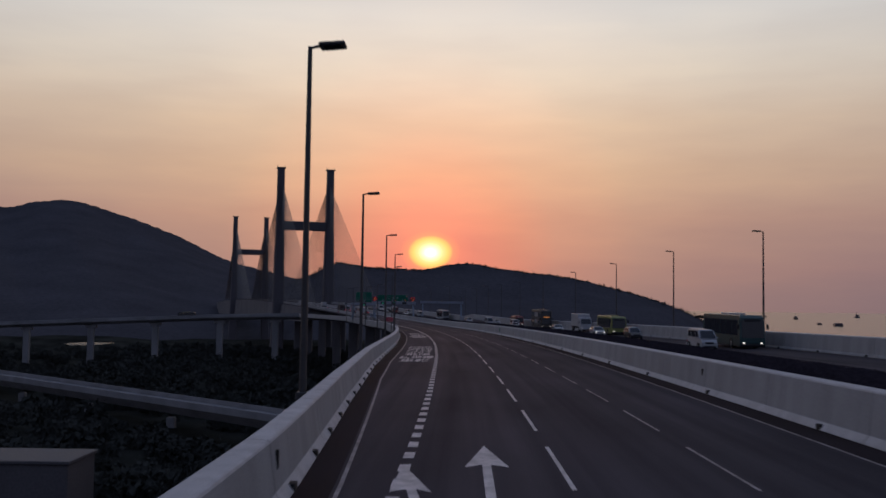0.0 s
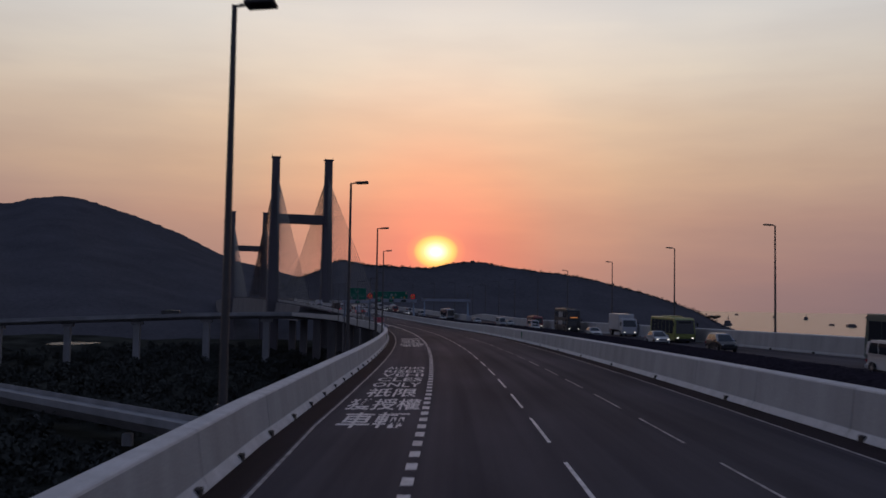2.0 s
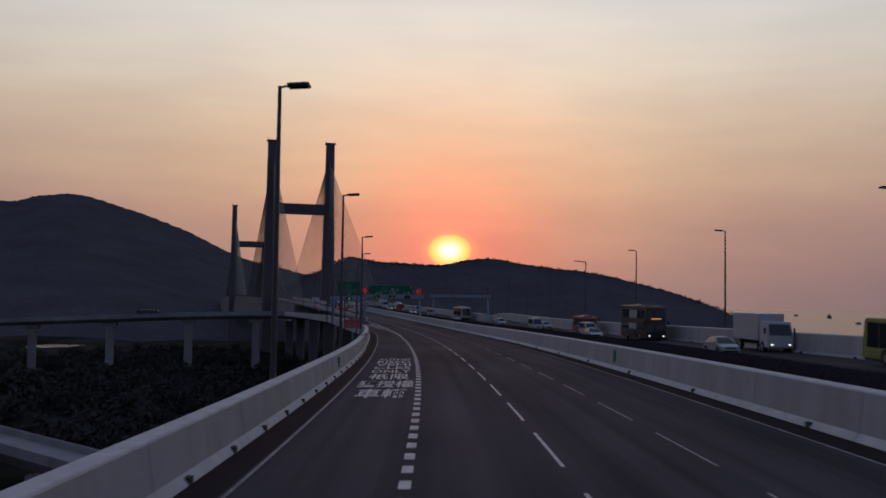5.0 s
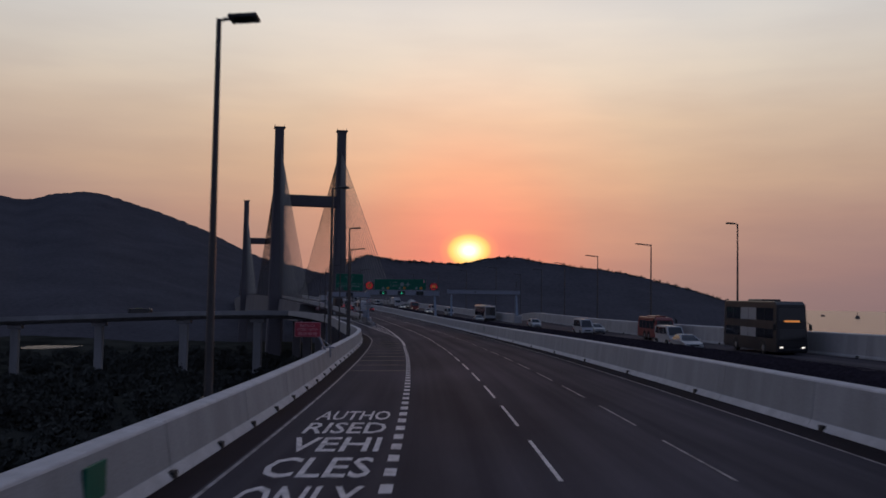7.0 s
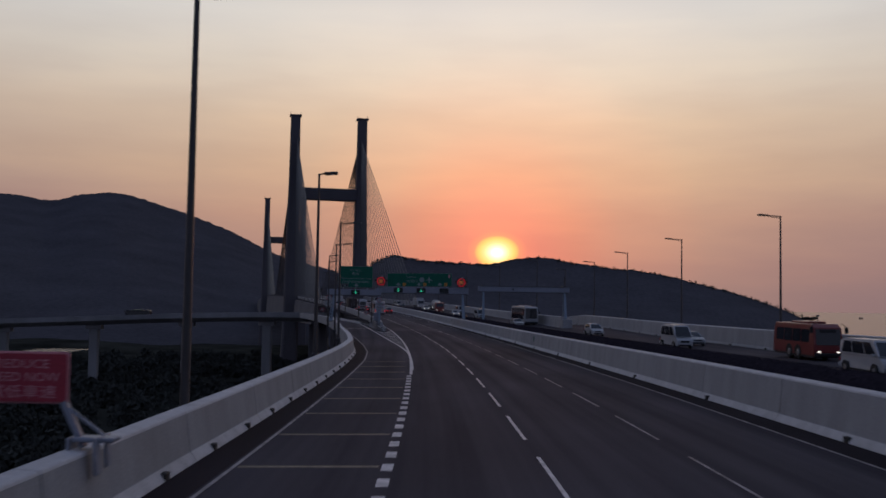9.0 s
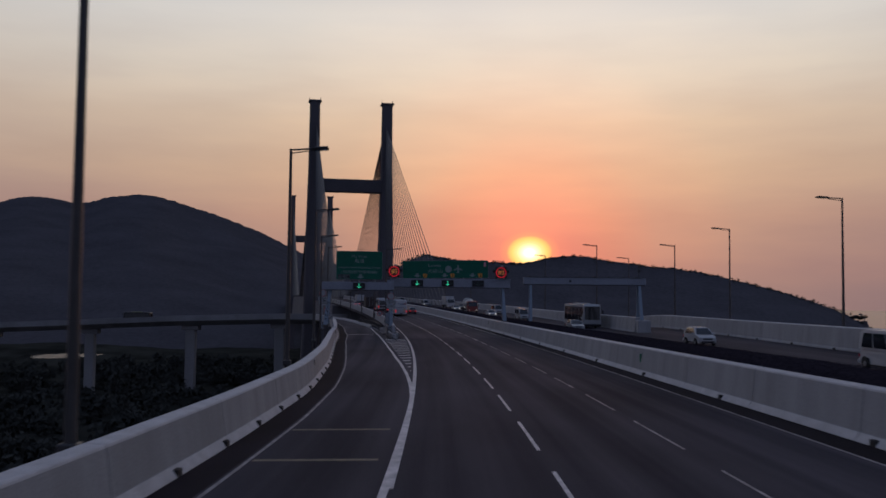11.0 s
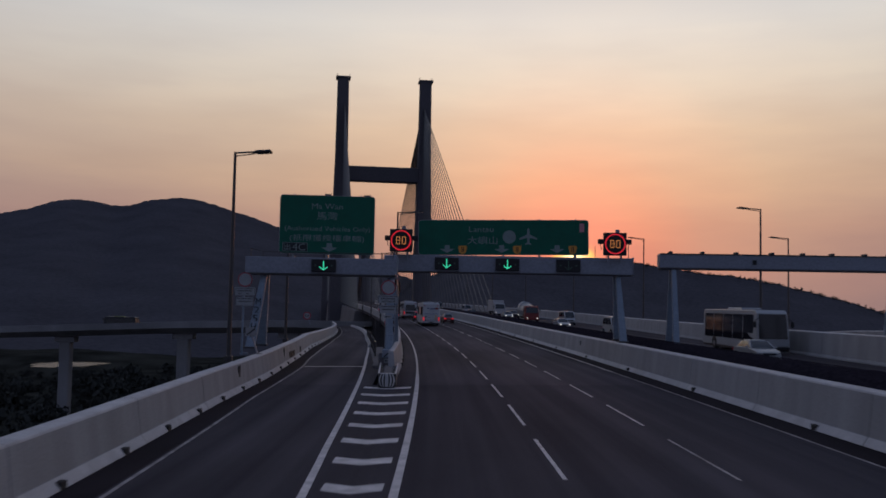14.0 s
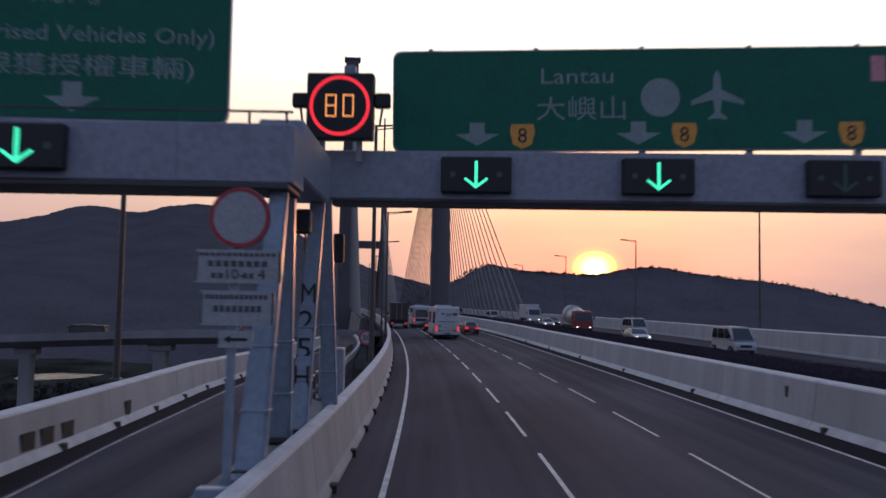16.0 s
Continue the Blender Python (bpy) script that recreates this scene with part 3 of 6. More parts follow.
def make_hedge():
    """A clipped dark hedge that fills the median."""
    bm = bmesh.new()
    prof = [(10.1, .0), (10.0, .7), (10.1, 1.25), (10.5, 1.5), (11.2, 1.55), (11.9, 1.48), (12.3, 1.2), (12.35, .6), (12.3, 0)]
    rings = []
    s = -30.0
    while s < 660:
        ring = []
        for o, h in prof:
            p = at(s, o, h)
            d = noise.noise((p.x * 2.1, p.y * 2.1, p.z * 2.1)) * .07 + noise.noise((p.x * .5, p.y * .5, p.z)) * .06
            ring.append(bm.verts.new(p + Vector((d, 0, d * (1 if h > .3 else 0)))))
        rings.append(ring)
        s += .5 if s < 400 else 2.0
    for a, b in zip(rings, rings[1:]):
        for j in range(len(prof) - 1):
            bm.faces.new((a[j], a[j + 1], b[j + 1], b[j]))
    bmesh.ops.recalc_face_normals(bm, faces=bm.faces)
    tagged(link("hedge", bm, HEDGE, smooth=True), "clipped dark hedge filling the median strip", "hedge", kind="stuff")
    rnd = random.Random(12)
    sprays = []
    for _ in range(200000):
        s = 10 + 390 * rnd.random()
        j = rnd.randrange(1, len(prof) - 3)
        t = rnd.random()
        o, h = prof[j][0] + (prof[j + 1][0] - prof[j][0]) * t, prof[j][1] + (prof[j + 1][1] - prof[j][1]) * t
        out = Vector((o - 11.2, 0, h - .7)).normalized()
        sprays.append((at(s, o, h) + out * .08 * rnd.random(), out, 1.0))
    leaf_mass("hedge_leaves", "small dark leaves on the clipped median hedge", "hedge", HEDGE, sprays, .022, 4)
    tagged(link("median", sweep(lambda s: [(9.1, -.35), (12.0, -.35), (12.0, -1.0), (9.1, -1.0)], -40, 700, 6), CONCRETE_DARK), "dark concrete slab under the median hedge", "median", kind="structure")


make_hedge()


# ---- piers under the road and the other viaducts ----
def viaduct(label, line, width, depth, pier_ys, s0, s1, pier=(3.2, 2.2), cap=True):
    """A plain bridge whose deck top runs through line(u) -> (x, y, z), u from s0 to s1."""
    v = thing("viaduct", label, "viaduct", kind="structure")
    bm = bmesh.new()
    rings = []
    n = 60
    for k in range(n + 1):
        u = s0 + (s1 - s0) * k / n
        p, q = Vector(line(u)), Vector(line(u + 1))
        d = (q - p).normalized()
        r = Vector((d.y, -d.x, 0)).normalized()
        h = width / 2
        rings.append([bm.verts.new(p + r * o + Vector((0, 0, z))) for o, z in
                      ((-h, 1.25), (-h + .35, 1.25), (-h + .4, 0), (h - .4, 0), (h - .35, 1.25), (h, 1.25), (h + .02, -.35), (h + .3, -.4), (h + .3, -.75), (h, -.8), (h * .45, -depth), (-h * .45, -depth), (-h, -.5))])
    for a, b in zip(rings, rings[1:]):
        for j in range(13):
            bm.faces.new((a[j], a[(j + 1) % 13], b[(j + 1) % 13], b[j]))
    bmesh.ops.recalc_face_normals(bm, faces=bm.faces)
    part("deck", bm, VIADUCT_C, v)
    for u in pier_ys:
        p = Vector(line(u))
        b = bmesh.new()
        box(b, p.x - pier[0] / 2, p.x + pier[0] / 2, p.y - pier[1] / 2, p.y + pier[1] / 2, SEA - 1, p.z - depth - 1.4, .3, 1)
        if cap:
            box(b, p.x - pier[0] * .9, p.x + pier[0] * .9, p.y - pier[1] / 2 - .2, p.y + pier[1] / 2 + .2, p.z - depth - 1.6, p.z - depth + .1, .15, 1)
        part("pier", b, VIADUCT_C, v)
    return v


crossing_z = knots((60, -8.3), (92, -8.4), (127, -9.5), (156, -10.95), (198, -12.95), (260, -16.0), (520, -27.0))


def crossing_line(u):
    """The viaduct that the slip road runs into, across the low ground."""
    return (-u, 515.8 + .012 * (u - 120), crossing_z(u))


viaduct("long grey concrete viaduct on tall piers", crossing_line, 9.5, 2.1, (92, 123, 159, 195, 231, 267, 303, 339, 375), 70, 520, (3.4, 2.2))
viaduct("lower grey concrete ramp viaduct", lambda u: (-33.1 - u * .766, 233.4 + u * .643, -27.25), 9.0, 3.0, range(10, 330, 45), -58, 330, (2.4, 2.0), False)
piers = thing("road_pier", "tall dark concrete piers under the carriageway", "pier", kind="structure")
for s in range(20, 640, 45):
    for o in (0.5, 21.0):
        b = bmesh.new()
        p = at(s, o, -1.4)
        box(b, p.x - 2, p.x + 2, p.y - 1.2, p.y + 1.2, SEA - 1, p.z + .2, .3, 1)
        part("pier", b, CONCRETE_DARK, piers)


# ---- the cable-stayed bridge ----
def tower_pose(n):
    d = Vector((-124.0, 402.3, 0)).normalized()
    base = Vector((-96.5, 642.7, 0)) + d * 421.0 * n
    a = math.atan2(-d.x, d.y)
    return Matrix.Translation(base) @ Matrix.Rotation(a, 4, "Z")


def bridge_tower(n):
    deck = grade(TOWER_S) if n == 0 else grade(TOWER_S + 402)
    t = thing("bridge_tower", "dark concrete H-shaped tower of a cable-stayed bridge", "bridge tower", tower_pose(n), "bridge towers")
    for sx in (-17.35, 17.35):
        bm = bmesh.new()
        rings = []
        for z, w, l in ((SEA - 2, 9.0, 11.0), (deck - 6, 7.6, 9.0), (deck + 44, 6.0, 6.6), (deck + 62, 5.2, 5.4), (91.4, 4.7, 5.0)):
            lean = 0.0 if z > deck else (deck - z) * .02 * (1 if sx > 0 else -1)
            rings.append([bm.verts.new((sx + lean + a * w / 2, b * l / 2, z)) for a, b in ((-.8, -1), (.8, -1), (1, -.8), (1, .8), (.8, 1), (-.8, 1), (-1, .8), (-1, -.8))])
        for a, b in zip(rings, rings[1:]):
            for j in range(8):
                bm.faces.new((a[j], a[(j + 1) % 8], b[(j + 1) % 8], b[j]))
        bm.faces.new(rings[0])
        bm.faces.new(rings[-1])
        bmesh.ops.recalc_face_normals(bm, faces=bm.faces)
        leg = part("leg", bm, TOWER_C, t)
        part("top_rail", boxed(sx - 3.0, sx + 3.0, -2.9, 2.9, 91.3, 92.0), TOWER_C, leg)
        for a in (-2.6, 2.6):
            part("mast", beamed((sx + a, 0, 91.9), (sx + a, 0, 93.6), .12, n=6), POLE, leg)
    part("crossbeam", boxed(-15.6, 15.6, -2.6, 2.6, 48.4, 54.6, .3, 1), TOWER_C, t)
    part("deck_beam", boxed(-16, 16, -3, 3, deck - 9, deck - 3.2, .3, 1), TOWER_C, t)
    # stay cables: two planes, both sides of each plane
    for sx in (-16.6, 16.6):
        for way in (-1, 1):
            reach = 161 if (way < 0) == (n == 0) else 205
            for k in range(22):
                u = k / 21
                top = 80.5 - 20.5 * (1 - u) ** 1.15
                y = way * (14 + (reach - 14) * u)
                low = deck + .8 + (-.012 if (way < 0) == (n == 0) else .003) * abs(y)
                part("cable", beamed((sx, way * 1.5, top), (sx, y, low), .14, n=5), POLE, t)
    return t


bridge_tower(0)
bridge_tower(1)
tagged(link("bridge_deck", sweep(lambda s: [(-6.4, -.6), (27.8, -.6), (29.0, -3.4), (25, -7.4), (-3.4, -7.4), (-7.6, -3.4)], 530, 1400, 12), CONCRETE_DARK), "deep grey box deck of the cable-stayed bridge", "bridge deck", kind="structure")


# ---- street lamps ----
def street_lamp(s, off, arm, side, h=11.8, group="street lamps", base=1.0):
    """A tapered pole behind the parapet with an arm and a flat lantern; side +1 reaches to the right."""
    m = stand(s, off, 0)
    ob = thing("street_lamp", "tall dark steel street lamp behind the concrete parapet", "street lamp", m, group)
    part("pole", beamed((0, 0, -1.2), (0, 0, h), .13, n=10, r2=.07), POLE, ob)
    part("base_plate", boxed(-.19, .19, -.19, .19, base - .2, base + .06, .03, 1), POLE, ob)
    bm = bmesh.new()
    beam(bm, (0, 0, h - .05), (side * arm, 0, h + .03), .045, n=8)
    if arm > 1:
        beam(bm, (0, 0, h - .22), (side * arm * .95, 0, h - .06), .03, n=8)
    part("arm", bm, POLE, ob)
    x = side * arm
    tilt = Matrix.Translation((x, 0, h + .02)) @ Matrix.Rotation(-side * radians(4), 4, "Y")
    bm = bmesh.new()
    box(bm, min(-side * .05, side * .78), max(-side * .05, side * .78), -.34, .34, -.07, .06, .05, 2)
    box(bm, min(-side * .22, 0), max(-side * .22, 0), -.05, .05, -.05, .03, .02, 1)
    bmesh.ops.transform(bm, matrix=tilt, verts=bm.verts)
    head = part("lantern", bm, POLE, ob)
    bm = boxed(min(side * .08, side * .68), max(side * .08, side * .68), -.25, .25, -.085, -.072, .004, 1)
    bmesh.ops.transform(bm, matrix=tilt, verts=bm.verts)
    part("lens", bm, GLASS_DARK, head, "dark glass lens")
    return ob


for s, off, tall in ((4.5, -6.2, 11.8), (39.6, -7.06, 11.83), (74.06, -8.81, 11.79), (108.4, -9.07, 11.9), (140.7, -8.95, 11.98), (170.5, -9.0, 11.75), (205.7, -8.97, 11.71), (237.0, -9.3, 11.85)):
    street_lamp(s, off, .35, 1, tall)
for s, off, tall in ((265.1, -9.78, 11.58), (292.8, -11.42, 11.5), (322.55, -13.12, 11.55), (345.0, -13.36, 11.5)):
    street_lamp(s, off, 1.1, 1, tall)
for s, off, tall in ((353.0, -5.05, 11.6), (392.0, -5.1, 11.8), (432, -5.2, 11.8), (470, -5.3, 11.8), (508, -5.4, 11.8)):
    street_lamp(s, off, 1.35, 1, tall)
for s, off in ((77.5, 31.4), (107.8, 31.3), (138.4, 30.5), (169.5, 30.0), (202.6, 30.2), (233.9, 29.85)):
    street_lamp(s, off, .35, -1, 12.25)
for s, off, tall in ((262.3, 30.1, 12.2), (290.8, 31.0, 12.2), (320.8, 33.7, 12.2), (340.7, 34.4, 11.5), (371.2, 38.0, 12.4)):
    street_lamp(s, off, 1.3, -1, tall)
for s, off in ((353.3, 26.95), (391.5, 28.3), (430, 28.75), (470, 29.0), (508, 29.0), (546, 29.0)):
    street_lamp(s, off, 1.3, -1, 12.2)


# ---- signs and gantries ----
def plate(x0, x1, z0, z1, y, t=.06, r=.18):
    """A rounded upright panel that looks towards -y."""
    pts = []
    for cx, cz, a0 in ((x1 - r, z0 + r, -90), (x1 - r, z1 - r, 0), (x0 + r, z1 - r, 90), (x0 + r, z0 + r, 180)):
        for k in range(5):
            a = radians(a0 + 22.5 * k)
            pts.append((cx + r * math.cos(a), cz + r * math.sin(a)))
    return poly_prism(bmesh.new(), pts, "y", y, y + t)


def flat(pts, y):
    bm = bmesh.new()
    bm.faces.new([bm.verts.new((u, y, v)) for u, v in pts])
    for f in bm.faces:
        f.normal_update()
        if f.normal.y > 0:
            f.normal_flip()
    return bm


def ring(cx, cz, r0, r1, y, n=40):
    bm = bmesh.new()
    a = [bm.verts.new((cx + r0 * math.cos(2 * math.pi * k / n), y, cz + r0 * math.sin(2 * math.pi * k / n))) for k in range(n)]
    b = [bm.verts.new((cx + r1 * math.cos(2 * math.pi * k / n), y, cz + r1 * math.sin(2 * math.pi * k / n))) for k in range(n)]
    for k in range(n):
        bm.faces.new((a[k], a[(k + 1) % n], b[(k + 1) % n], b[k]))
    return bm


def disc(cx, cz, r, y, n=32):
    return flat([(cx + r * math.cos(2 * math.pi * k / n), cz + r * math.sin(2 * math.pi * k / n)) for k in range(n)], y)


def down_arrow(cx, z, w, h, y, parent, mat):
    t = w * .17
    pts = [(cx - t, z + h), (cx + t, z + h), (cx + t, z + h * .52), (cx + w / 2, z + h * .5), (cx, z), (cx - w / 2, z + h * .5), (cx - t, z + h * .52)]
    return part("arrow", flat(pts, y), mat, parent)


def guide_sign(name, label, m, x0, x1, z0, z1):
    ob = thing(name, label, "road sign", m, "gantry signs")
    part("back_frame", plate(x0 - .03, x1 + .03, z0 - .03, z1 + .03, .0, .1), SIGN_BACK, ob)
    face = part("face", plate(x0, x1, z0, z1, -.03, .03), SIGN_GREEN, ob)
    k = max(2, int((x1 - x0) / 2.2))
    for i in range(k + 1):
        x = x0 + .8 + (x1 - x0 - 1.6) * i / k
        part("bracket", boxed(x - .07, x + .07, .1, .24, z0 - .35, z1 - .2, .01, 1), SIGN_BACK, ob)
        part("clip", boxed(x - .05, x + .05, -.02, .12, z1 - .02, z1 + .07, .01, 1), SIGN_BACK, ob)
    return ob, face


def lane_signal(parent, cx, z0, z1, y, lit=True, w=1.5):
    """A dark lane-control box with a downward arrow of small lamps."""
    b = part("lane_signal", boxed(cx - w / 2, cx + w / 2, y - .22, y, z0, z1, .03, 1), DARKBOX, parent, "black lane signal with a lit green arrow" if lit else "black lane signal, unlit")
    mat = LED_GREEN if lit else LED_DIM
    zc, yy, h = (z0 + z1) / 2, y - .225, (z1 - z0) * .38
    bm = bmesh.new()
    for p in (((cx - .035, zc + h), (cx + .035, zc + h), (cx + .035, zc - h * .9), (cx - .035, zc - h * .9)),
              ((cx, zc - h * 1.05), (cx, zc - h * .78), (cx - .22, zc - h * .2), (cx - .26, zc - h * .34)),
              ((cx, zc - h * 1.05), (cx, zc - h * .78), (cx + .22, zc - h * .2), (cx + .26, zc - h * .34))):
        bm.faces.new([bm.verts.new((u, yy, v)) for u, v in p])
    part("arrow", bm, mat, b)
    for sx in (-1, 1):
        part("lamp", disc(cx + sx * w * .33, zc, .06, yy), LED_DIM, b)


def seven_seg(parent, digit, cx, cz, w, h, y, mat):
    t = w * .15
    seg = {"a": (-w / 2, w / 2, h / 2 - t, h / 2), "g": (-w / 2, w / 2, -t / 2, t / 2), "d": (-w / 2, w / 2, -h / 2, -h / 2 + t), "f": (-w / 2, -w / 2 + t, 0, h / 2), "b": (w / 2 - t, w / 2, 0, h / 2),
           "e": (-w / 2, -w / 2 + t, -h / 2, 0), "c": (w / 2 - t, w / 2, -h / 2, 0)}
    for k, name in enumerate({"8": "abcdefg", "0": "abcdef"}[digit]):
        a, b, c, d = seg[name]
        yy = y - .001 * k
        part("segment", flat([(cx + a, cz + c), (cx + b, cz + c), (cx + b, cz + d), (cx + a, cz + d)], yy), mat, parent)


def speed_signal(m, cx, z0, w=1.6, lit=True):
    """A variable speed limit box with a red ring and amber figures."""
    ob = thing("speed_limit_signal", "black variable speed signal with a lit red ring and amber 80", "traffic signal", m, "speed signals")
    x0, x1, z1 = cx - w / 2, cx + w / 2, z0 + w
    part("housing", boxed(x0, x1, -.25, .1, z0, z1, .03, 1), DARKBOX, ob)
    for sx in (-1, 1):
        x = cx + sx * (w / 2 + .17)
        part("flasher", boxed(x - .17, x + .17, -.12, .1, z0 + w * .5, z0 + w * .72, .03, 1), DARKBOX, ob)
        part("conduit", beamed((x, 0, z0 + w * .5), (x - sx * .05, 0, z0 + w * .25), .025, n=6), POLE, ob)
        part("post", beamed((cx + sx * w * .28, 0, z0 - .45), (cx + sx * w * .28, 0, z0 + .1), .07, n=8), STEEL, ob)
    part("camera_box", boxed(cx + .05, cx + .3, -.1, .1, z1, z1 + .2, .02, 1), STEEL, ob)
    zc = z0 + w / 2
    part("red_ring", ring(cx, zc, w * .4, w * .455, -.255), LED_RED, ob)
    seven_seg(ob, "8", cx - w * .13, zc, w * .17, w * .34, -.256, LED_AMBER)
    seven_seg(ob, "0", cx + w * .13, zc, w * .17, w * .34, -.256, LED_AMBER)
    return ob


def a_frame(parent, x, z_top, foot_z, spread, w=.5, code="", lean=0.0, y=0.0, coded=0, out=0.0, slim=.42, high=.62):
    """Two raking steel legs, one nearer and one farther along the road; out moves the feet sideways."""
    for k, sy in enumerate((-1, 1)):
        bm = bmesh.new()
        top, foot = Vector((x, y + sy * .35, z_top)), Vector((x + out + lean * sy, y + sy * spread, foot_z))
        rings = []
        for p, hw, hd in ((foot, w * .62, w * .5), (top, w * slim, w * .4)):
            rings.append([bm.verts.new(p + Vector((a * hw, b * hd, 0))) for a, b in ((-1, -1), (1, -1), (1, 1), (-1, 1))])
        for j in range(4):
            bm.faces.new((rings[0][j], rings[0][(j + 1) % 4], rings[1][(j + 1) % 4], rings[1][j]))
        bm.faces.new(rings[0])
        bm.faces.new(rings[1])
        bmesh.ops.recalc_face_normals(bm, faces=bm.faces)
        bmesh.ops.bevel(bm, geom=[e for e in bm.edges if abs(e.verts[0].co.z - e.verts[1].co.z) > 1], offset=.04, segments=2, affect="EDGES")
        leg = part("leg", bm, STEEL_BLUE, parent)
        part("foot_plate", boxed(foot.x - w * .78, foot.x + w * .78, foot.y - w * .7, foot.y + w * .7, foot_z - .05, foot_z + .05, .015, 1), POLE, leg)
        for t in (.2, .42):
            q = foot.lerp(top, t)
            a, b = w * (.62 + (slim - .62) * t) + .012, w * (.5 - .1 * t) + .012
            part("collar", boxed(q.x - a, q.x + a, q.y - b, q.y + b, q.z - .025, q.z + .025, .008, 1), STEEL_BLUE, leg)
        if code and k == coded:
            for i, ch in enumerate(code):
                t = high - .114 * i
                p = foot.lerp(top, t)
                lettering("letter", ch, leg, p.x - .14, p.x + .14, p.z - .2, p.z + .2, p.y - w * .5 - .03, SIGN_BLACK)


MAIN_S, ARM_S, SKEW = 333.3, 328.1, -3.5


def main_gantry():
    floor = at(MAIN_S, 0).z
    g = thing("sign_gantry", "blue-grey steel sign gantry spanning the carriageway", "gantry", stand(MAIN_S, 0, 0, SKEW), "gantries")
    z0, z1 = .34 - floor, 1.39 - floor
    part("beam", boxed(-4.98, 10.06, -.55, .55, z0, z1, .03, 2), STEEL, g)
    part("lower_flange", boxed(-4.9, 9.95, -.58, .58, z0 - .07, z0 - .002, .02, 1), POLE, g, "dark underside flange")
    part("end_plate", boxed(10.062, 10.09, -.6, .6, z0 - .06, z1 + .06, .01, 1), STEEL, g)
    for x in (-1.2, 2.9, 6.6):
        part("splice_plate", boxed(x - .03, x + .03, -.565, -.551, z0 + .02, z1 - .02), STEEL, g)
    a_frame(g, 9.15, z0 - .05, 1.6, 1.75, .37, lean=.1, out=.25, y=.2)
    a_frame(g, -4.9, z0 - .05, 1.08, 1.6, .27, "M25H", lean=.02, y=-1.1, slim=.55, high=.56)
    for cx, lit in ((-1.68, True), (2.15, True), (5.98, False)):
        lane_signal(g, cx, .47 - floor, 1.24 - floor, -.55, lit)
    for x in (-3.7, 7.7, 8.4, 9.8):
        part("stanchion", beamed((x, -.3, z1), (x, -.3, z1 + .75), .02, n=6), POLE, g)
    # the arm over the slip road, set nearer
    h = thing("sign_gantry", "blue-grey steel gantry arm spanning the slip road", "gantry", stand(ARM_S, 0, 0), "gantries")
    f2 = at(ARM_S, 0).z
    a0, a1 = -.12 - f2, .81 - f2
    part("beam", boxed(-13.4, -4.76, -.55, .55, a0, a1, .03, 2), STEEL, h)
    part("lower_flange", boxed(-13.3, -4.82, -.58, .58, a0 - .1, a0 - .002, .02, 1), POLE, h, "dark underside flange")
    for x in (-10.6, -6.6):
        part("splice_plate", boxed(x - .03, x + .03, -.565, -.551, a0 + .02, a1 - .02), STEEL, h)
    a_frame(h, -12.35, a0 - .08, 1.1, 1.6, .42, "M25HA", lean=.05, y=.25, out=-.42)
    a_frame(h, -5.02, a0 - .08, 1.08, 1.62, .33, lean=-.07, y=.15, out=-.15)
    part("knee", boxed(-5.55, -4.78, .57, 4.3, a0 + .25, a1 + .3, .04, 1), STEEL, h)
    lane_signal(h, -8.92, -.0 - f2, .71 - f2, -.55, True, 1.4)
    # walkway rail behind the signs
    for x in (-13.2, -12.5, -5.6, -5.0):
        part("stanchion", beamed((x, .1, a1), (x, .1, a1 + (.5 if x < -13 else .32)), .022, n=6), POLE, h)
    part("guard_rail", beamed((-13.2, .1, a1 + .5), (-12.5, .1, a1 + .32), .022, n=6), POLE, h)
    part("guard_rail", beamed((-12.5, .1, a1 + .32), (-4.9, .1, a1 + .32), .022, n=6), POLE, h)
    # dark controller boxes hung on the legs
    for x, y, z, w, t in ((-4.94, 1.75, -.7, .27, .44), (-4.78, 6.2, -.98, .24, .66)):
        part("controller", boxed(x - w / 2, x + w / 2, y, y + .25, z - f2, z + t - f2, .03, 1), DARKBOX, h, "small dark controller box")
        part("conduit", beamed((x + .04, y + .1, z - f2 - .35), (x + .04, y + .1, z - f2), .02, n=6), POLE, h)


main_gantry()


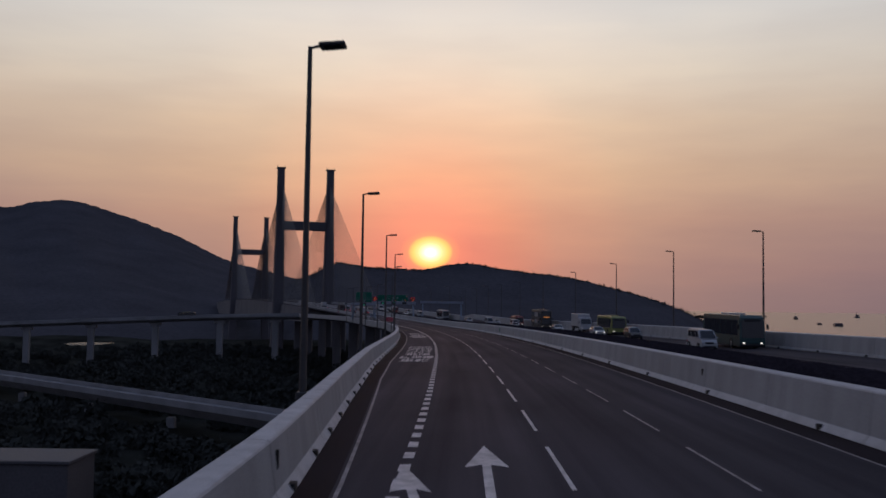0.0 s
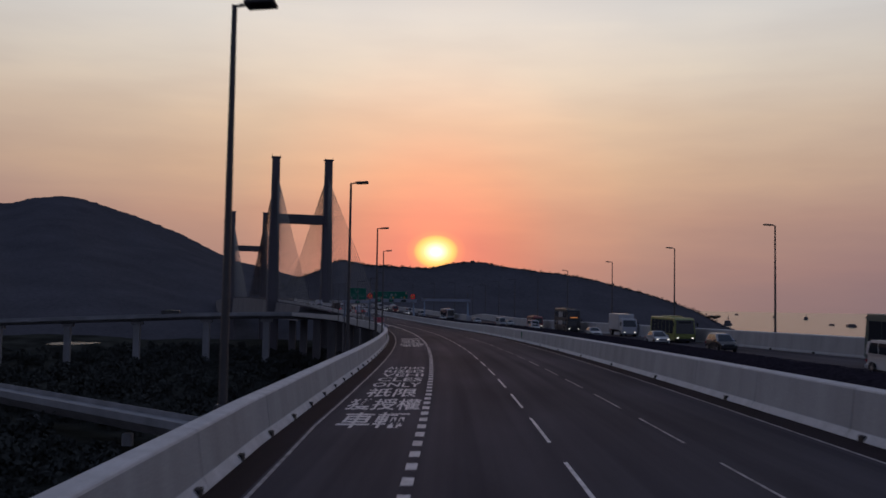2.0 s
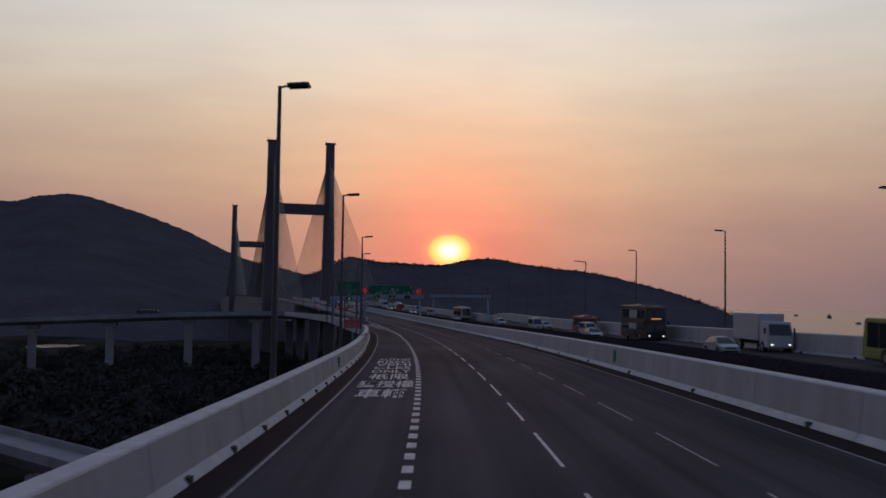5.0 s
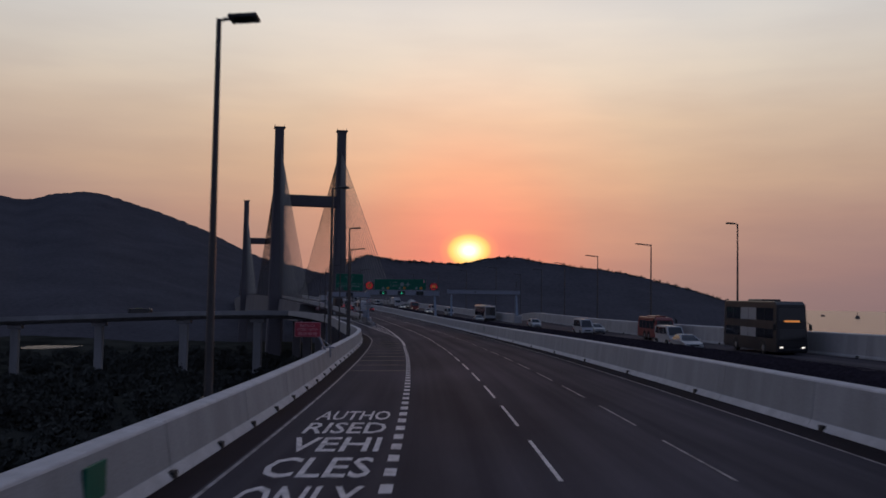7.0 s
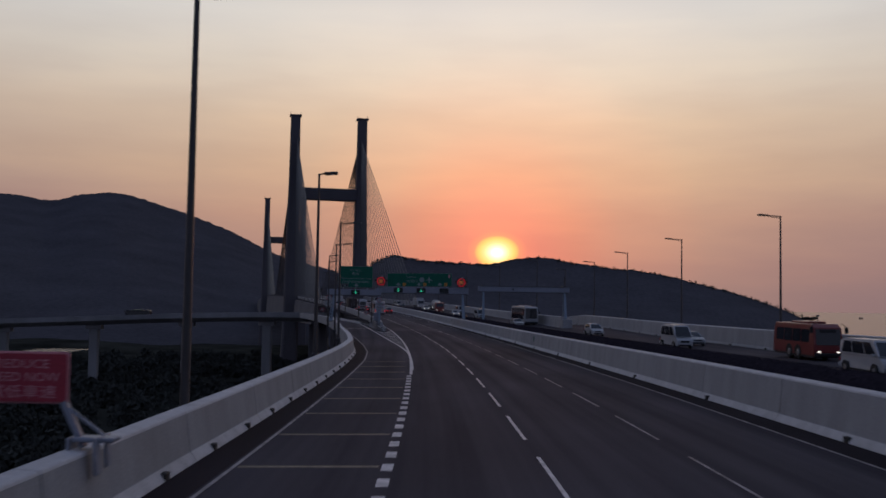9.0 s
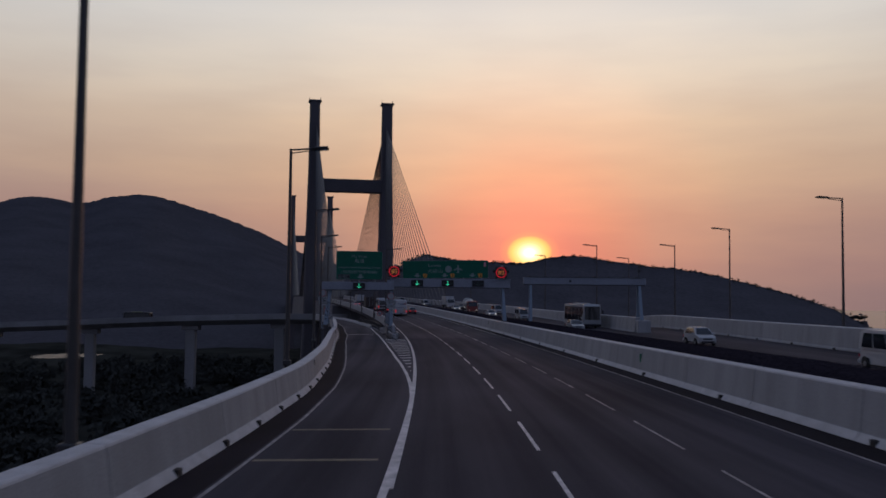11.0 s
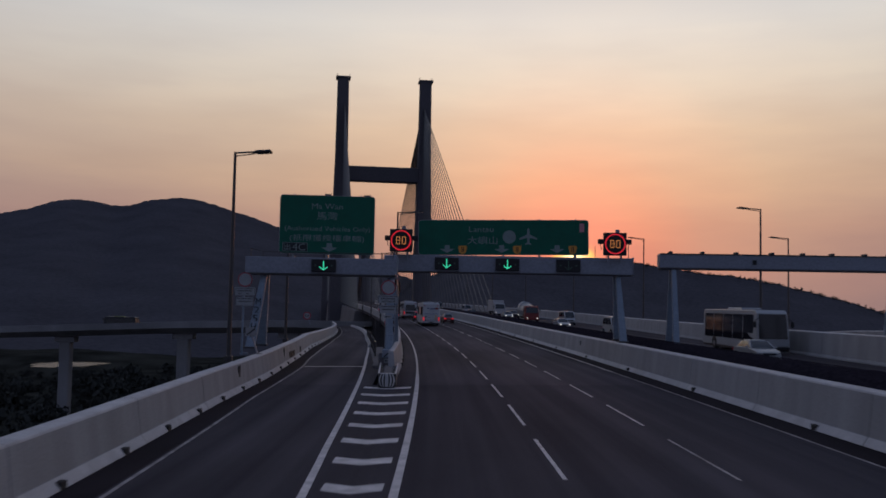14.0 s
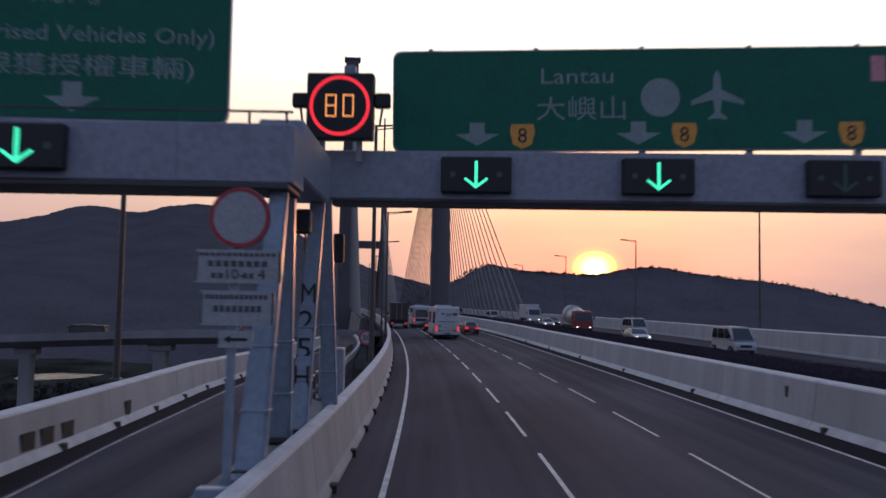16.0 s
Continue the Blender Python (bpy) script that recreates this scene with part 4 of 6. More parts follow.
def signs_on_gantry():
    f = at(ARM_S, 0).z
    hub = Matrix.Translation((-8.95, .85, 0))
    m = stand(ARM_S, 0, 0) @ hub @ Matrix.Rotation(radians(3), 4, "Z") @ hub.inverted() @ Matrix.Translation((-.4, .85, 0))
    z0, z1 = 1.12 - f, 4.52 - f
    ob, face = guide_sign("direction_sign", "green direction sign for an authorised-vehicle exit with dim white lettering", m, -11.28, -5.78, z0, z1)
    y = -.036
    lettering("lettering", "Ma Wan", ob, -9.45, -7.65, z0 + 2.62, z0 + 2.95, y, LETTER)
    lettering("lettering", "馬灣", ob, -9.15, -7.95, z0 + 1.98, z0 + 2.46, y, LETTER)
    lettering("lettering", "(Authorised Vehicles Only)", ob, -11.0, -6.02, z0 + 1.24, z0 + 1.6, y, LETTER)
    lettering("lettering", "(祇限獲授權車輛)", ob, -10.7, -6.35, z0 + .66, z0 + 1.1, y, LETTER)
    down_arrow(-8.38, z0 + .1, .95, .52, y, ob, LETTER)
    panel = part("exit_panel", flat([(-11.1, z0 + .1), (-9.65, z0 + .1), (-9.65, z0 + .62), (-11.1, z0 + .62)], y), SIGN_BLACK, ob)
    for u0, u1, v0, v1 in ((-11.1, -9.65, .1, .125), (-11.1, -9.65, .595, .62), (-11.1, -11.075, .1, .62), (-9.675, -9.65, .1, .62)):
        part("border", flat([(u0, z0 + v0), (u1, z0 + v0), (u1, z0 + v1), (u0, z0 + v1)], y - .002), LETTER, panel)
    lettering("lettering", "出", ob, -11.0, -10.64, z0 + .17, z0 + .54, y - .003, LETTER)
    lettering("lettering", "4C", ob, -10.52, -9.78, z0 + .15, z0 + .57, y - .003, LETTER)
    f = at(MAIN_S, 0).z
    z0, z1 = 1.5 - f, 3.68 - f
    hub = Matrix.Translation((1.9, 0, z0 + 1.1))
    m = stand(MAIN_S, 0, 0, SKEW) @ Matrix.Translation((0, -.35, 0)) @ hub @ Matrix.Rotation(-.016, 4, "Y") @ hub.inverted()
    ob, face = guide_sign("direction_sign", "wide green direction sign with down arrows and orange route shields", m, -3.5, 7.25, z0, z1)
    lettering("lettering", "Lantau", ob, -.3, 1.25, z0 + 1.44, z0 + 1.78, y, LETTER)
    lettering("lettering", "大嶼山", ob, -.4, 1.5, z0 + .64, z0 + 1.16, y, LETTER)
    part("roundel", disc(2.25, z0 + 1.12, .42, y), LETTER, ob, "pale plain roundel")
    c, zc = 3.46, z0 + 1.14
    half = [(0, .56), (.07, .44), (.09, .14), (.56, -.1), (.56, -.2), (.09, -.08), (.06, -.36), (.2, -.47), (.2, -.52), (0, -.48)]
    pts = [(c + u, zc + v) for u, v in half] + [(c - u, zc + v) for u, v in reversed(half[1:-1])]
    part("aeroplane_symbol", flat(pts, y), LETTER, ob)
    for x in (-1.69, 1.77, 5.28):
        down_arrow(x, z0 + .1, .95, .5, y, ob, LETTER)
        sx, sz = x + .98, z0 + .3
        sh = part("route_shield", flat([(sx - .24, sz + .26), (sx + .24, sz + .26), (sx + .27, sz + .1), (sx + .2, sz - .18), (sx, sz - .28), (sx - .2, sz - .18), (sx - .27, sz + .1)], y), SIGN_ORANGE, ob, "orange route shield")
        lettering("figure", "8", sh, sx - .1, sx + .1, sz - .15, sz + .18, y - .004, SIGN_BLACK)
    part("marker", flat([(6.7, z1 - .75), (7.0, z1 - .75), (7.0, z1 - .2), (6.7, z1 - .2)], y), SIGN_PINK, ob, "small pink exit marker")
    for x in (-4.58, 8.85):
        speed_signal(stand(MAIN_S, 0, 0, SKEW) @ Matrix.Translation((x, -.8, 0)), 0, 1.54 - at(MAIN_S, 0).z, 1.42)


signs_on_gantry()


def oncoming_gantry():
    m = stand(334.0, 0, 0, -6)
    f = at(334.0, 0).z
    g = thing("sign_gantry", "blue-grey steel gantry over the oncoming carriageway seen from behind", "gantry", m, "gantries")
    z0, z1 = .84 - f, 1.72 - f
    part("beam", boxed(11.85, 27.25, -.5, .5, z0, z1, .04, 1), STEEL, g)
    part("lower_flange", boxed(11.9, 27.2, -.56, .56, z0 - .08, z0 - .002, .02, 1), POLE, g, "dark underside flange")
    part("upper_flange", boxed(11.9, 27.2, -.56, .56, z1 + .002, z1 + .05, .02, 1), POLE, g, "dark upper flange")
    for x in (12.6, 14.6, 16.7, 18.9, 20.8, 22.6, 24.6, 26.1):
        part("lug", boxed(x - .1, x + .1, -.3, .3, z1 + .05, z1 + .2, .02, 1), POLE, g)
    part("junction_box", boxed(17.6, 17.85, -.58, -.5, z0 + .3, z0 + .58, .02, 1), DARKBOX, g)
    a_frame(g, 12.75, z0 - .08, 0, 2.2, .34, lean=.1)
    a_frame(g, 26.45, z0 - .08, 1.9, 1.8, .34, lean=.1, out=.1)
    part("plinth", boxed(25.75, 27.35, -3.1, 2.6, -.6, 1.9, .12, 2), CONCRETE, g, "pale concrete plinth")
    bm = bmesh.new()
    beam(bm, (26.45, 0, z1), (26.45, 0, z1 + 1.3), .05, n=6)
    box(bm, 26.34, 26.56, -.1, .1, z1 + 1.3, z1 + 1.85, .03, 1)
    box(bm, 26.28, 26.62, -.12, .12, z1 + .75, z1 + 1.1, .03, 1)
    part("camera_mast", bm, POLE, g)


oncoming_gantry()


def no_entry_post(s, off, h0, zc, blank):
    """A round red-ringed prohibition disc over two white plates and an arrow plate on one post; zc is the disc's height over the road."""
    ob = thing("prohibition_sign", "round white prohibition sign with red ring over small white plates", "road sign", stand(s, off, 0), "prohibition signs")
    part("post", beamed((-.09, .1, h0), (-.07, .1, zc + .3), .06, n=10), STEEL_BLUE, ob)
    part("disc", disc(0, zc, .36, -.02), SIGN_WHITE, ob)
    part("red_ring", ring(0, zc, .345, .4, -.024), SIGN_RED, ob)
    part("backing", ring(0, zc, .0, .41, .02, 24), SIGN_BACK, ob)
    for i, (w, a, b) in enumerate(((.57, zc - .87, zc - .43), (.49, zc - 1.43, zc - .97))):
        p = part("plate", plate(-w, w, a, b, -.02, .03, .02), SIGN_WHITE, ob)
        rows = ((-.9, .9, .86, .022, 14), (-.7, .72, .58, .04, 8), (-.62, -.3, .22, .035, 2), (.12, .4, .22, .035, 2)) if i == 0 else ((-.85, .85, .82, .03, 13), (-.62, .7, .48, .042, 8))
        for u0, u1, v, t, n in rows:
            q, step = a + (b - a) * v, (u1 - u0) * w / n
            for k in range(n):
                x = u0 * w + k * step
                part("text_bar", flat([(x, q - t), (x + step * .72, q - t), (x + step * .72, q + t), (x, q + t)], -.026), TEXT_GREY, p)
        if i == 0 and not blank:
            lettering("figure", "10-", p, -.15, .07, a + .05, a + .19, -.027, SIGN_BLACK)
            lettering("figure", "4", p, .26, .36, a + .05, a + .19, -.027, SIGN_BLACK)
        for u in (-.8, .8):
            part("edge_bar", flat([(u * w * 1.2 - .01, a + .02), (u * w * 1.2 + .01, a + .02), (u * w * 1.2 + .01, b - .02), (u * w * 1.2 - .01, b - .02)], -.026), SIGN_BLACK, p)
    if not blank:
        p = part("arrow_plate", plate(-.225, .225, zc - 1.72, zc - 1.5, -.02, .03, .02), SIGN_WHITE, ob)
        z = zc - 1.61
        part("arrow", flat([(-.16, z), (-.07, z + .06), (-.07, z + .02), (.15, z + .02), (.15, z - .02), (-.07, z - .02), (-.07, z - .06)], -.026), SIGN_BLACK, p)
    for dy in (.25, .5):
        part("clamp", boxed(-.22, .18, dy, dy + .1, h0 - .02, h0 + .1, .02, 1), STEEL, ob)
    return ob


no_entry_post(325.75, -5.15, 1.08, 4.64, False)
no_entry_post(326.2, -13.1, .9, 5.05, True)


def crash_cushion():
    """The island nose: a long low trough with pale rims, dark slots inside them and a striped front."""
    s0, s1, top = 316.1, 323.6, .64
    m = stand(s0, -4.78, 0)
    inv = m.inverted()
    ob = thing("crash_cushion", "low grey crash cushion with a black and white striped nose", "crash cushion", m)

    def along(u):
        p = inv @ at(s0 + .35 + (s1 - s0 - .35) * u, -4.78 - .17 * u, 0)
        return p, .4 + .07 * u
    n = 10
    bm = bmesh.new()
    rings = []
    for k in range(n + 1):
        p, w = along(k / n)
        rings.append([bm.verts.new((p.x + a * w, p.y, p.z + b)) for a, b in ((-1, .05), (-1, top - .04), (-.86, top - .04), (-.86, top - .12), (.86, top - .12), (.86, top - .04), (1, top - .04), (1, .05))])
    for a, b in zip(rings, rings[1:]):
        for j in range(8):
            bm.faces.new((a[j], a[(j + 1) % 8], b[(j + 1) % 8], b[j]))
    bm.faces.new(rings[0])
    bm.faces.new(rings[-1])
    bmesh.ops.recalc_face_normals(bm, faces=bm.faces)
    part("body", bm, CONCRETE_DARK, ob)
    for sx in (-1, 1):
        bm = bmesh.new()
        rings = []
        for k in range(n + 1):
            p, w = along(k / n)
            rings.append([bm.verts.new((p.x + sx * (w + a), p.y, p.z + b)) for a, b in ((.015, top - .1), (.015, top + .005), (-.06, top + .005), (-.06, top - .038))])
        for a, b in zip(rings, rings[1:]):
            for j in range(4):
                bm.faces.new((a[j], a[(j + 1) % 4], b[(j + 1) % 4], b[j]))
        bm.faces.new(rings[0])
        bm.faces.new(rings[-1])
        bmesh.ops.recalc_face_normals(bm, faces=bm.faces)
        part("rim", bm, STRIPE_WHITE, ob, "pale steel rim")
        for k in range(9):
            p, w = along((k + .5) / 9)
            part("slot", boxed(p.x + sx * w * .68 - .1, p.x + sx * w * .68 + .1, p.y - .22, p.y + .14, p.z + top - .14, p.z + top - .105), BLACK, ob)
    # the bowed front, stripe by stripe
    p, w = along(0)
    cuts = [-1, -.9, -.72, -.56, -.36, -.2, .2, .36, .56, .72, .9, 1]

    def front(u, v):
        bow = 1 if abs(u) == 1 else .72 + .28 * math.sin(math.pi * v)
        x = u * bow * w
        return (p.x + x, p.y - .06 - .3 * (1 - (x / w) ** 2) ** .5 - .05 * math.sin(math.pi * v), .07 + (top - .07) * v)
    for i in range(len(cuts) - 1):
        bm = bmesh.new()
        k = 3 if cuts[i] == -.2 else 2
        rows = [[bm.verts.new(front(cuts[i] + (cuts[i + 1] - cuts[i]) * j / k, q / 6)) for j in range(k + 1)] for q in range(7)]
        for r0, r1 in zip(rows, rows[1:]):
            for j in range(k):
                bm.faces.new((r0[j], r0[j + 1], r1[j + 1], r1[j]))
        part("stripe", bm, STRIPE_WHITE if i % 2 else BLACK, ob, "white stripe" if i % 2 else "black stripe")
    edge = [front(-1 + 2 * j / 10, 1)[:2] for j in range(11)]
    part("front_lip", poly_prism(bmesh.new(), edge + [(p.x + w, p.y + .05), (p.x - w, p.y + .05)], "z", top - .03, top + .006), STRIPE_WHITE, ob, "pale steel rim")
    part("skirt", boxed(p.x - w + .03, p.x + w - .03, p.y - .3, p.y + 1.5, 0, .09, .03, 1), BLACK, ob)


def end_marker():
    """A small framed box and an arrow plate on the end of the island wall."""
    ob = thing("end_marker", "small framed marker box over a white arrow plate", "road sign", stand(324.93, -5.08, 0))
    part("housing", boxed(-.3, .3, -.14, .05, .84, 1.28, .02, 1), STEEL_BLUE, ob)
    part("face", flat([(-.26, .88), (.26, .88), (.26, 1.24), (-.26, 1.24)], -.143), STEEL, ob)
    part("diagonal_bar", flat([(-.24, .9), (-.16, .9), (.24, 1.2), (.24, 1.24), (.18, 1.22)], -.146), SIGN_BLACK, ob)
    p = part("arrow_plate", plate(-.2, .2, .57, .79, -.1, .03, .02), SIGN_WHITE, ob)
    part("arrow", flat([(-.16, .68), (-.07, .74), (-.07, .7), (.15, .7), (.15, .66), (-.07, .66), (-.07, .62)], -.106), SIGN_BLACK, p)
    part("post", boxed(-.04, .04, -.07, .03, 0, .86, .01, 1), POLE, ob)


end_marker()


def control_cabinet():
    w = thing("control_cabinet", "small blue-grey control cabinet on the island plinth", "cabinet", stand(337.6, -5.2, 1.14))
    part("box", boxed(-.32, .32, -.3, .3, 0, 1.3, .04, 1), STEEL_BLUE, w)
    part("door", boxed(-.26, .26, -.33, -.3, .15, 1.2, .01, 1), STEEL, w)
    part("plinth", boxed(-.36, .36, -.34, .34, -.06, .0, .01, 1), CONCRETE_DARK, w)


control_cabinet()
plinth = link("island_plinth", sweep(lambda s: [(-5.6, 0), (-5.56, 1.08), (-4.72, 1.08), (-4.68, 0)], 325.05, 339.5, 3), CONCRETE_DARK)
tagged(plinth, "dark raised concrete plinth under the gantry legs", "plinth", kind="structure")
crash_cushion()

isl = link("island", sweep(lambda s: [(SLIP_R(s) + .05, -.2), (SLIP_R(s) + .05, .16), (MAIN_L(s) - .3, .16), (MAIN_L(s) - .3, -.2)], 328.5, 350, 3), CONCRETE_DARK)
tagged(isl, "raised dark concrete traffic island between the two roads", "traffic island", kind="structure")


def island_railing():
    ob = thing("railing", "dark steel railing along the traffic island", "railing")
    for k in range(26):
        s = 338 + k * 2.2
        p, q = at(s, SLIP_R(s) + .25, .1), at(s, SLIP_R(s) + .25, 1.15)
        part("post", beamed(p, q, .09), POLE, ob)
    for h in (.55, 1.1):
        part("rail", sweep(lambda s, h=h: [(SLIP_R(s) + .22, h), (SLIP_R(s) + .28, h), (SLIP_R(s) + .28, h - .1), (SLIP_R(s) + .22, h - .1)], 338, 393, 3), POLE, ob)


island_railing()


def red_sign():
    """The warning board that hangs outside the parapet on a raking arm."""
    ob = thing("warning_sign", "red warning board with pale lettering on a raking arm", "road sign", stand(198.0, 0, 0))
    f = -at(198.0, 0).z
    x0, x1, z0, z1 = -10.32, -8.88, f - 1.93, f - 1.13
    part("board", plate(x0, x1, z0, z1, -.04, .05, .04), SIGN_RED, ob)
    part("border", plate(x0 - .035, x1 + .035, z0 - .035, z1 + .035, .012, .03, .05), SIGN_PINK, ob)
    y = -.046
    lettering("lettering", "REDUCE", ob, x0 + .28, x1 - .28, z1 - .24, z1 - .09, y, SIGN_PINK)
    lettering("lettering", "SPEED NOW", ob, x0 + .1, x1 - .1, z1 - .46, z1 - .31, y, SIGN_PINK)
    lettering("lettering", "減低車速", ob, x0 + .15, x1 - .15, z0 + .06, z0 + .28, y, SIGN_PINK)
    part("arm", beamed((-8.98, .03, f - 1.8), (-8.55, .03, f - 2.68), .12, .1), STEEL, ob)
    part("brace", beamed((-8.95, .03, f - 1.95), (-8.22, .03, f - 2.48), .045, .045), STEEL, ob)
    part("saddle_top", boxed(-8.7, -8.0, -.16, .2, f - 2.58, f - 2.5, .02, 1), STEEL, ob)
    for k, yy in enumerate((-.2, .3)):
        bm = boxed(-.03, .03, -.11, .11, f - 3.1 + .06 * k, f - 2.48, .015, 1)
        bmesh.ops.transform(bm, matrix=Matrix.Translation((-8.18, yy, 0)) @ Matrix.Rotation(radians(-4), 4, "Y"), verts=bm.verts)
        part("saddle", bm, STEEL, ob)
    part("rear_saddle", boxed(-8.78, -8.72, -.2, .3, f - 3.0, f - 2.5, .02, 1), STEEL, ob)


red_sign()


def barrier_plate(s, off, side, mat, w, h, z, label):
    m = stand(s, off, z)
    ob = thing("marker_plate", label, "marker", m, "barrier plates")
    part("face", boxed(-.03, .03, -w / 2, w / 2, -h / 2, h / 2, .008, 1), mat, ob)
    part("box", boxed(-.06 - (0 if side > 0 else -.06), .0 + (0 if side > 0 else .06), -w * .45, w * .45, -h * .45, h * .45), SIGN_BACK, ob)


LEAD = lambda s: L_FOOT(s) - .115
for s, off, side, mat, w, h, z, lb in ((159.9, LEAD(159.9) - .03, 1, SIGN_GREEN, .9, .6, .66, "small green emergency plate on the parapet face"),
                                      (163.5, 8.62, -1, SIGN_GREEN, .5, .75, .8, "green emergency cabinet plate on the median barrier"),
                                      (28.5, LEAD(28.5) - .05, 1, SCUPPER, .08, .35, .75, "narrow dark marker fixed to the parapet"),
                                      (52.5, 8.66, -1, SCUPPER, .16, .3, .85, "narrow dark marker fixed to the barrier"),
                                      (265.7, LEAD(265.7) - .06, 1, SIGN_BACK, .5, .38, .86, "small grey cabinet plate on the parapet"),
                                      (268.4, 8.66, -1, SIGN_GREEN, .3, .45, .85, "small green plate on the median barrier"),
                                      (315.0, LEAD(315) - .06, 1, SCUPPER, .35, .5, .8, "dark plate fixed to the parapet face"),
                                      (331.0, LEAD(331) - .05, 1, SCUPPER, .2, .6, .72, "tall dark plate fixed to the parapet face"),
                                      (334.2, LEAD(334.2), 1, SCUPPER, .7, .4, .47, "dark grille let into the parapet"),
                                      (335.3, LEAD(335.3), 1, SCUPPER, .7, .4, .45, "dark grille let into the parapet"),
                                      (336.6, LEAD(336.6), 1, SCUPPER, .7, .4, .43, "dark grille let into the parapet"),
                                      (341.6, LEAD(341.6), 1, SCUPPER, .5, .44, .42, "dark grille let into the parapet"),
                                      (342.0, 8.66, -1, SCUPPER, .15, .35, .9, "narrow dark marker fixed to the barrier"),
                                      (141.8, 30.75, -1, SCUPPER, .3, .5, .9, "dark plate on the far parapet")):
    barrier_plate(s, off, side, mat, w, h, z, lb)


def round_speed_sign(s, off, h):
    ob = thing("speed_limit_sign", "small round white speed sign with red ring on a short bracket", "road sign", stand(s, off, h), "small speed signs")
    part("disc", disc(0, .5, .36, -.02), SIGN_WHITE, ob)
    part("red_ring", ring(0, .5, .3, .4, -.024), SIGN_RED, ob)
    part("backing", ring(0, .5, 0, .41, .01, 24), SIGN_BACK, ob)
    lettering("figure", "50", ob, -.2, .2, .36, .64, -.026, SIGN_BLACK)
    part("bracket", beamed((.05, .04, .5), (.35, .04, -.4), .06), STEEL, ob)


round_speed_sign(369.8, -14.1, 2.2)
round_speed_sign(360.7, -5.66, 1.43)


def hanging_marker():
    """A small plate with a diagonal bar on a raking arm that stands on the parapet."""
    s = 322.0
    ob = thing("restriction_end_sign", "small grey plate with a dark diagonal bar on a raking arm", "road sign", stand(s, L_FOOT(s) - .52, 1.16))
    part("arm", beamed((0, 0, 0), (-.36, .02, 1.0), .07, .07), STEEL, ob)
    part("shoe", boxed(-.14, .22, -.16, .16, -.03, .05, .02, 1), DARKBOX, ob)
    face = part("face", plate(-.64, -.12, .92, 1.36, -.04, .04, .03), SIGN_BACK, ob)
    part("diagonal_bar", flat([(-.6, .98), (-.54, .96), (-.16, 1.24), (-.16, 1.32), (-.22, 1.3)], -.046), SIGN_BLACK, face)
    part("rod", beamed((-.28, .03, .95), (-.3, .03, 1.7), .03, n=8), STEEL, ob)


hanging_marker()


# ---- vehicles: each faces +y in its own frame ----
def wheel(parent, x, y, r, w, name="wheel"):
    sgn = 1 if x > 0 else -1
    bm = bmesh.new()
    bmesh.ops.create_cone(bm, cap_ends=True, segments=20, radius1=r, radius2=r, depth=w, matrix=Matrix.Translation((x, y, r)) @ Matrix.Rotation(math.pi / 2, 4, "Y"))
    bmesh.ops.bevel(bm, geom=[e for e in bm.edges if len(e.link_faces) == 2 and any(len(f.verts) > 4 for f in e.link_faces)], offset=r * .12, segments=2, affect="EDGES")
    t = part(name, bm, TYRE, parent)
    bm = bmesh.new()
    bmesh.ops.create_cone(bm, cap_ends=True, segments=14, radius1=r * .58, radius2=r * .45, depth=.05, matrix=Matrix.Translation((x + sgn * w * .5, y, r)) @ Matrix.Rotation(sgn * math.pi / 2, 4, "Y"))
    part("rim", bm, RIM, t)


def shell(prof, w, taper=.0, z_waist=1.0, z_top=2.0, bevel=.06, nose=0.0):
    """A side outline (y, z) given a width that narrows above the waist and, by nose, towards both ends."""
    bm = bmesh.new()

    ends = [y for y, z in prof]
    mid, reach = (min(ends) + max(ends)) / 2, (max(ends) - min(ends)) / 2

    def half(y, z):
        return w / 2 - taper * max(0.0, min(1.0, (z - z_waist) / max(.01, z_top - z_waist))) - nose * abs((y - mid) / reach) ** 6
    a = [bm.verts.new((-half(y, z), y, z)) for y, z in prof]
    b = [bm.verts.new((half(y, z), y, z)) for y, z in prof]
    bm.faces.new(a)
    bm.faces.new(b)
    for i in range(len(prof)):
        j = (i + 1) % len(prof)
        bm.faces.new((a[i], a[j], b[j], b[i]))
    bmesh.ops.recalc_face_normals(bm, faces=bm.faces)
    if bevel:
        es = [e for e in bm.edges if abs(e.verts[0].co.x - e.verts[1].co.x) < .3]
        bmesh.ops.bevel(bm, geom=es, offset=bevel, segments=3, affect="EDGES", profile=.6)
    return bm


def side_quad(x, pts):
    bm = bmesh.new()
    bm.faces.new([bm.verts.new((x, y, z)) for y, z in pts])
    f = list(bm.faces)[0]
    f.normal_update()
    if f.normal.x * x < 0:
        f.normal_flip()
    return bm


def quad3(pts):
    bm = bmesh.new()
    bm.faces.new([bm.verts.new(p) for p in pts])
    return bm


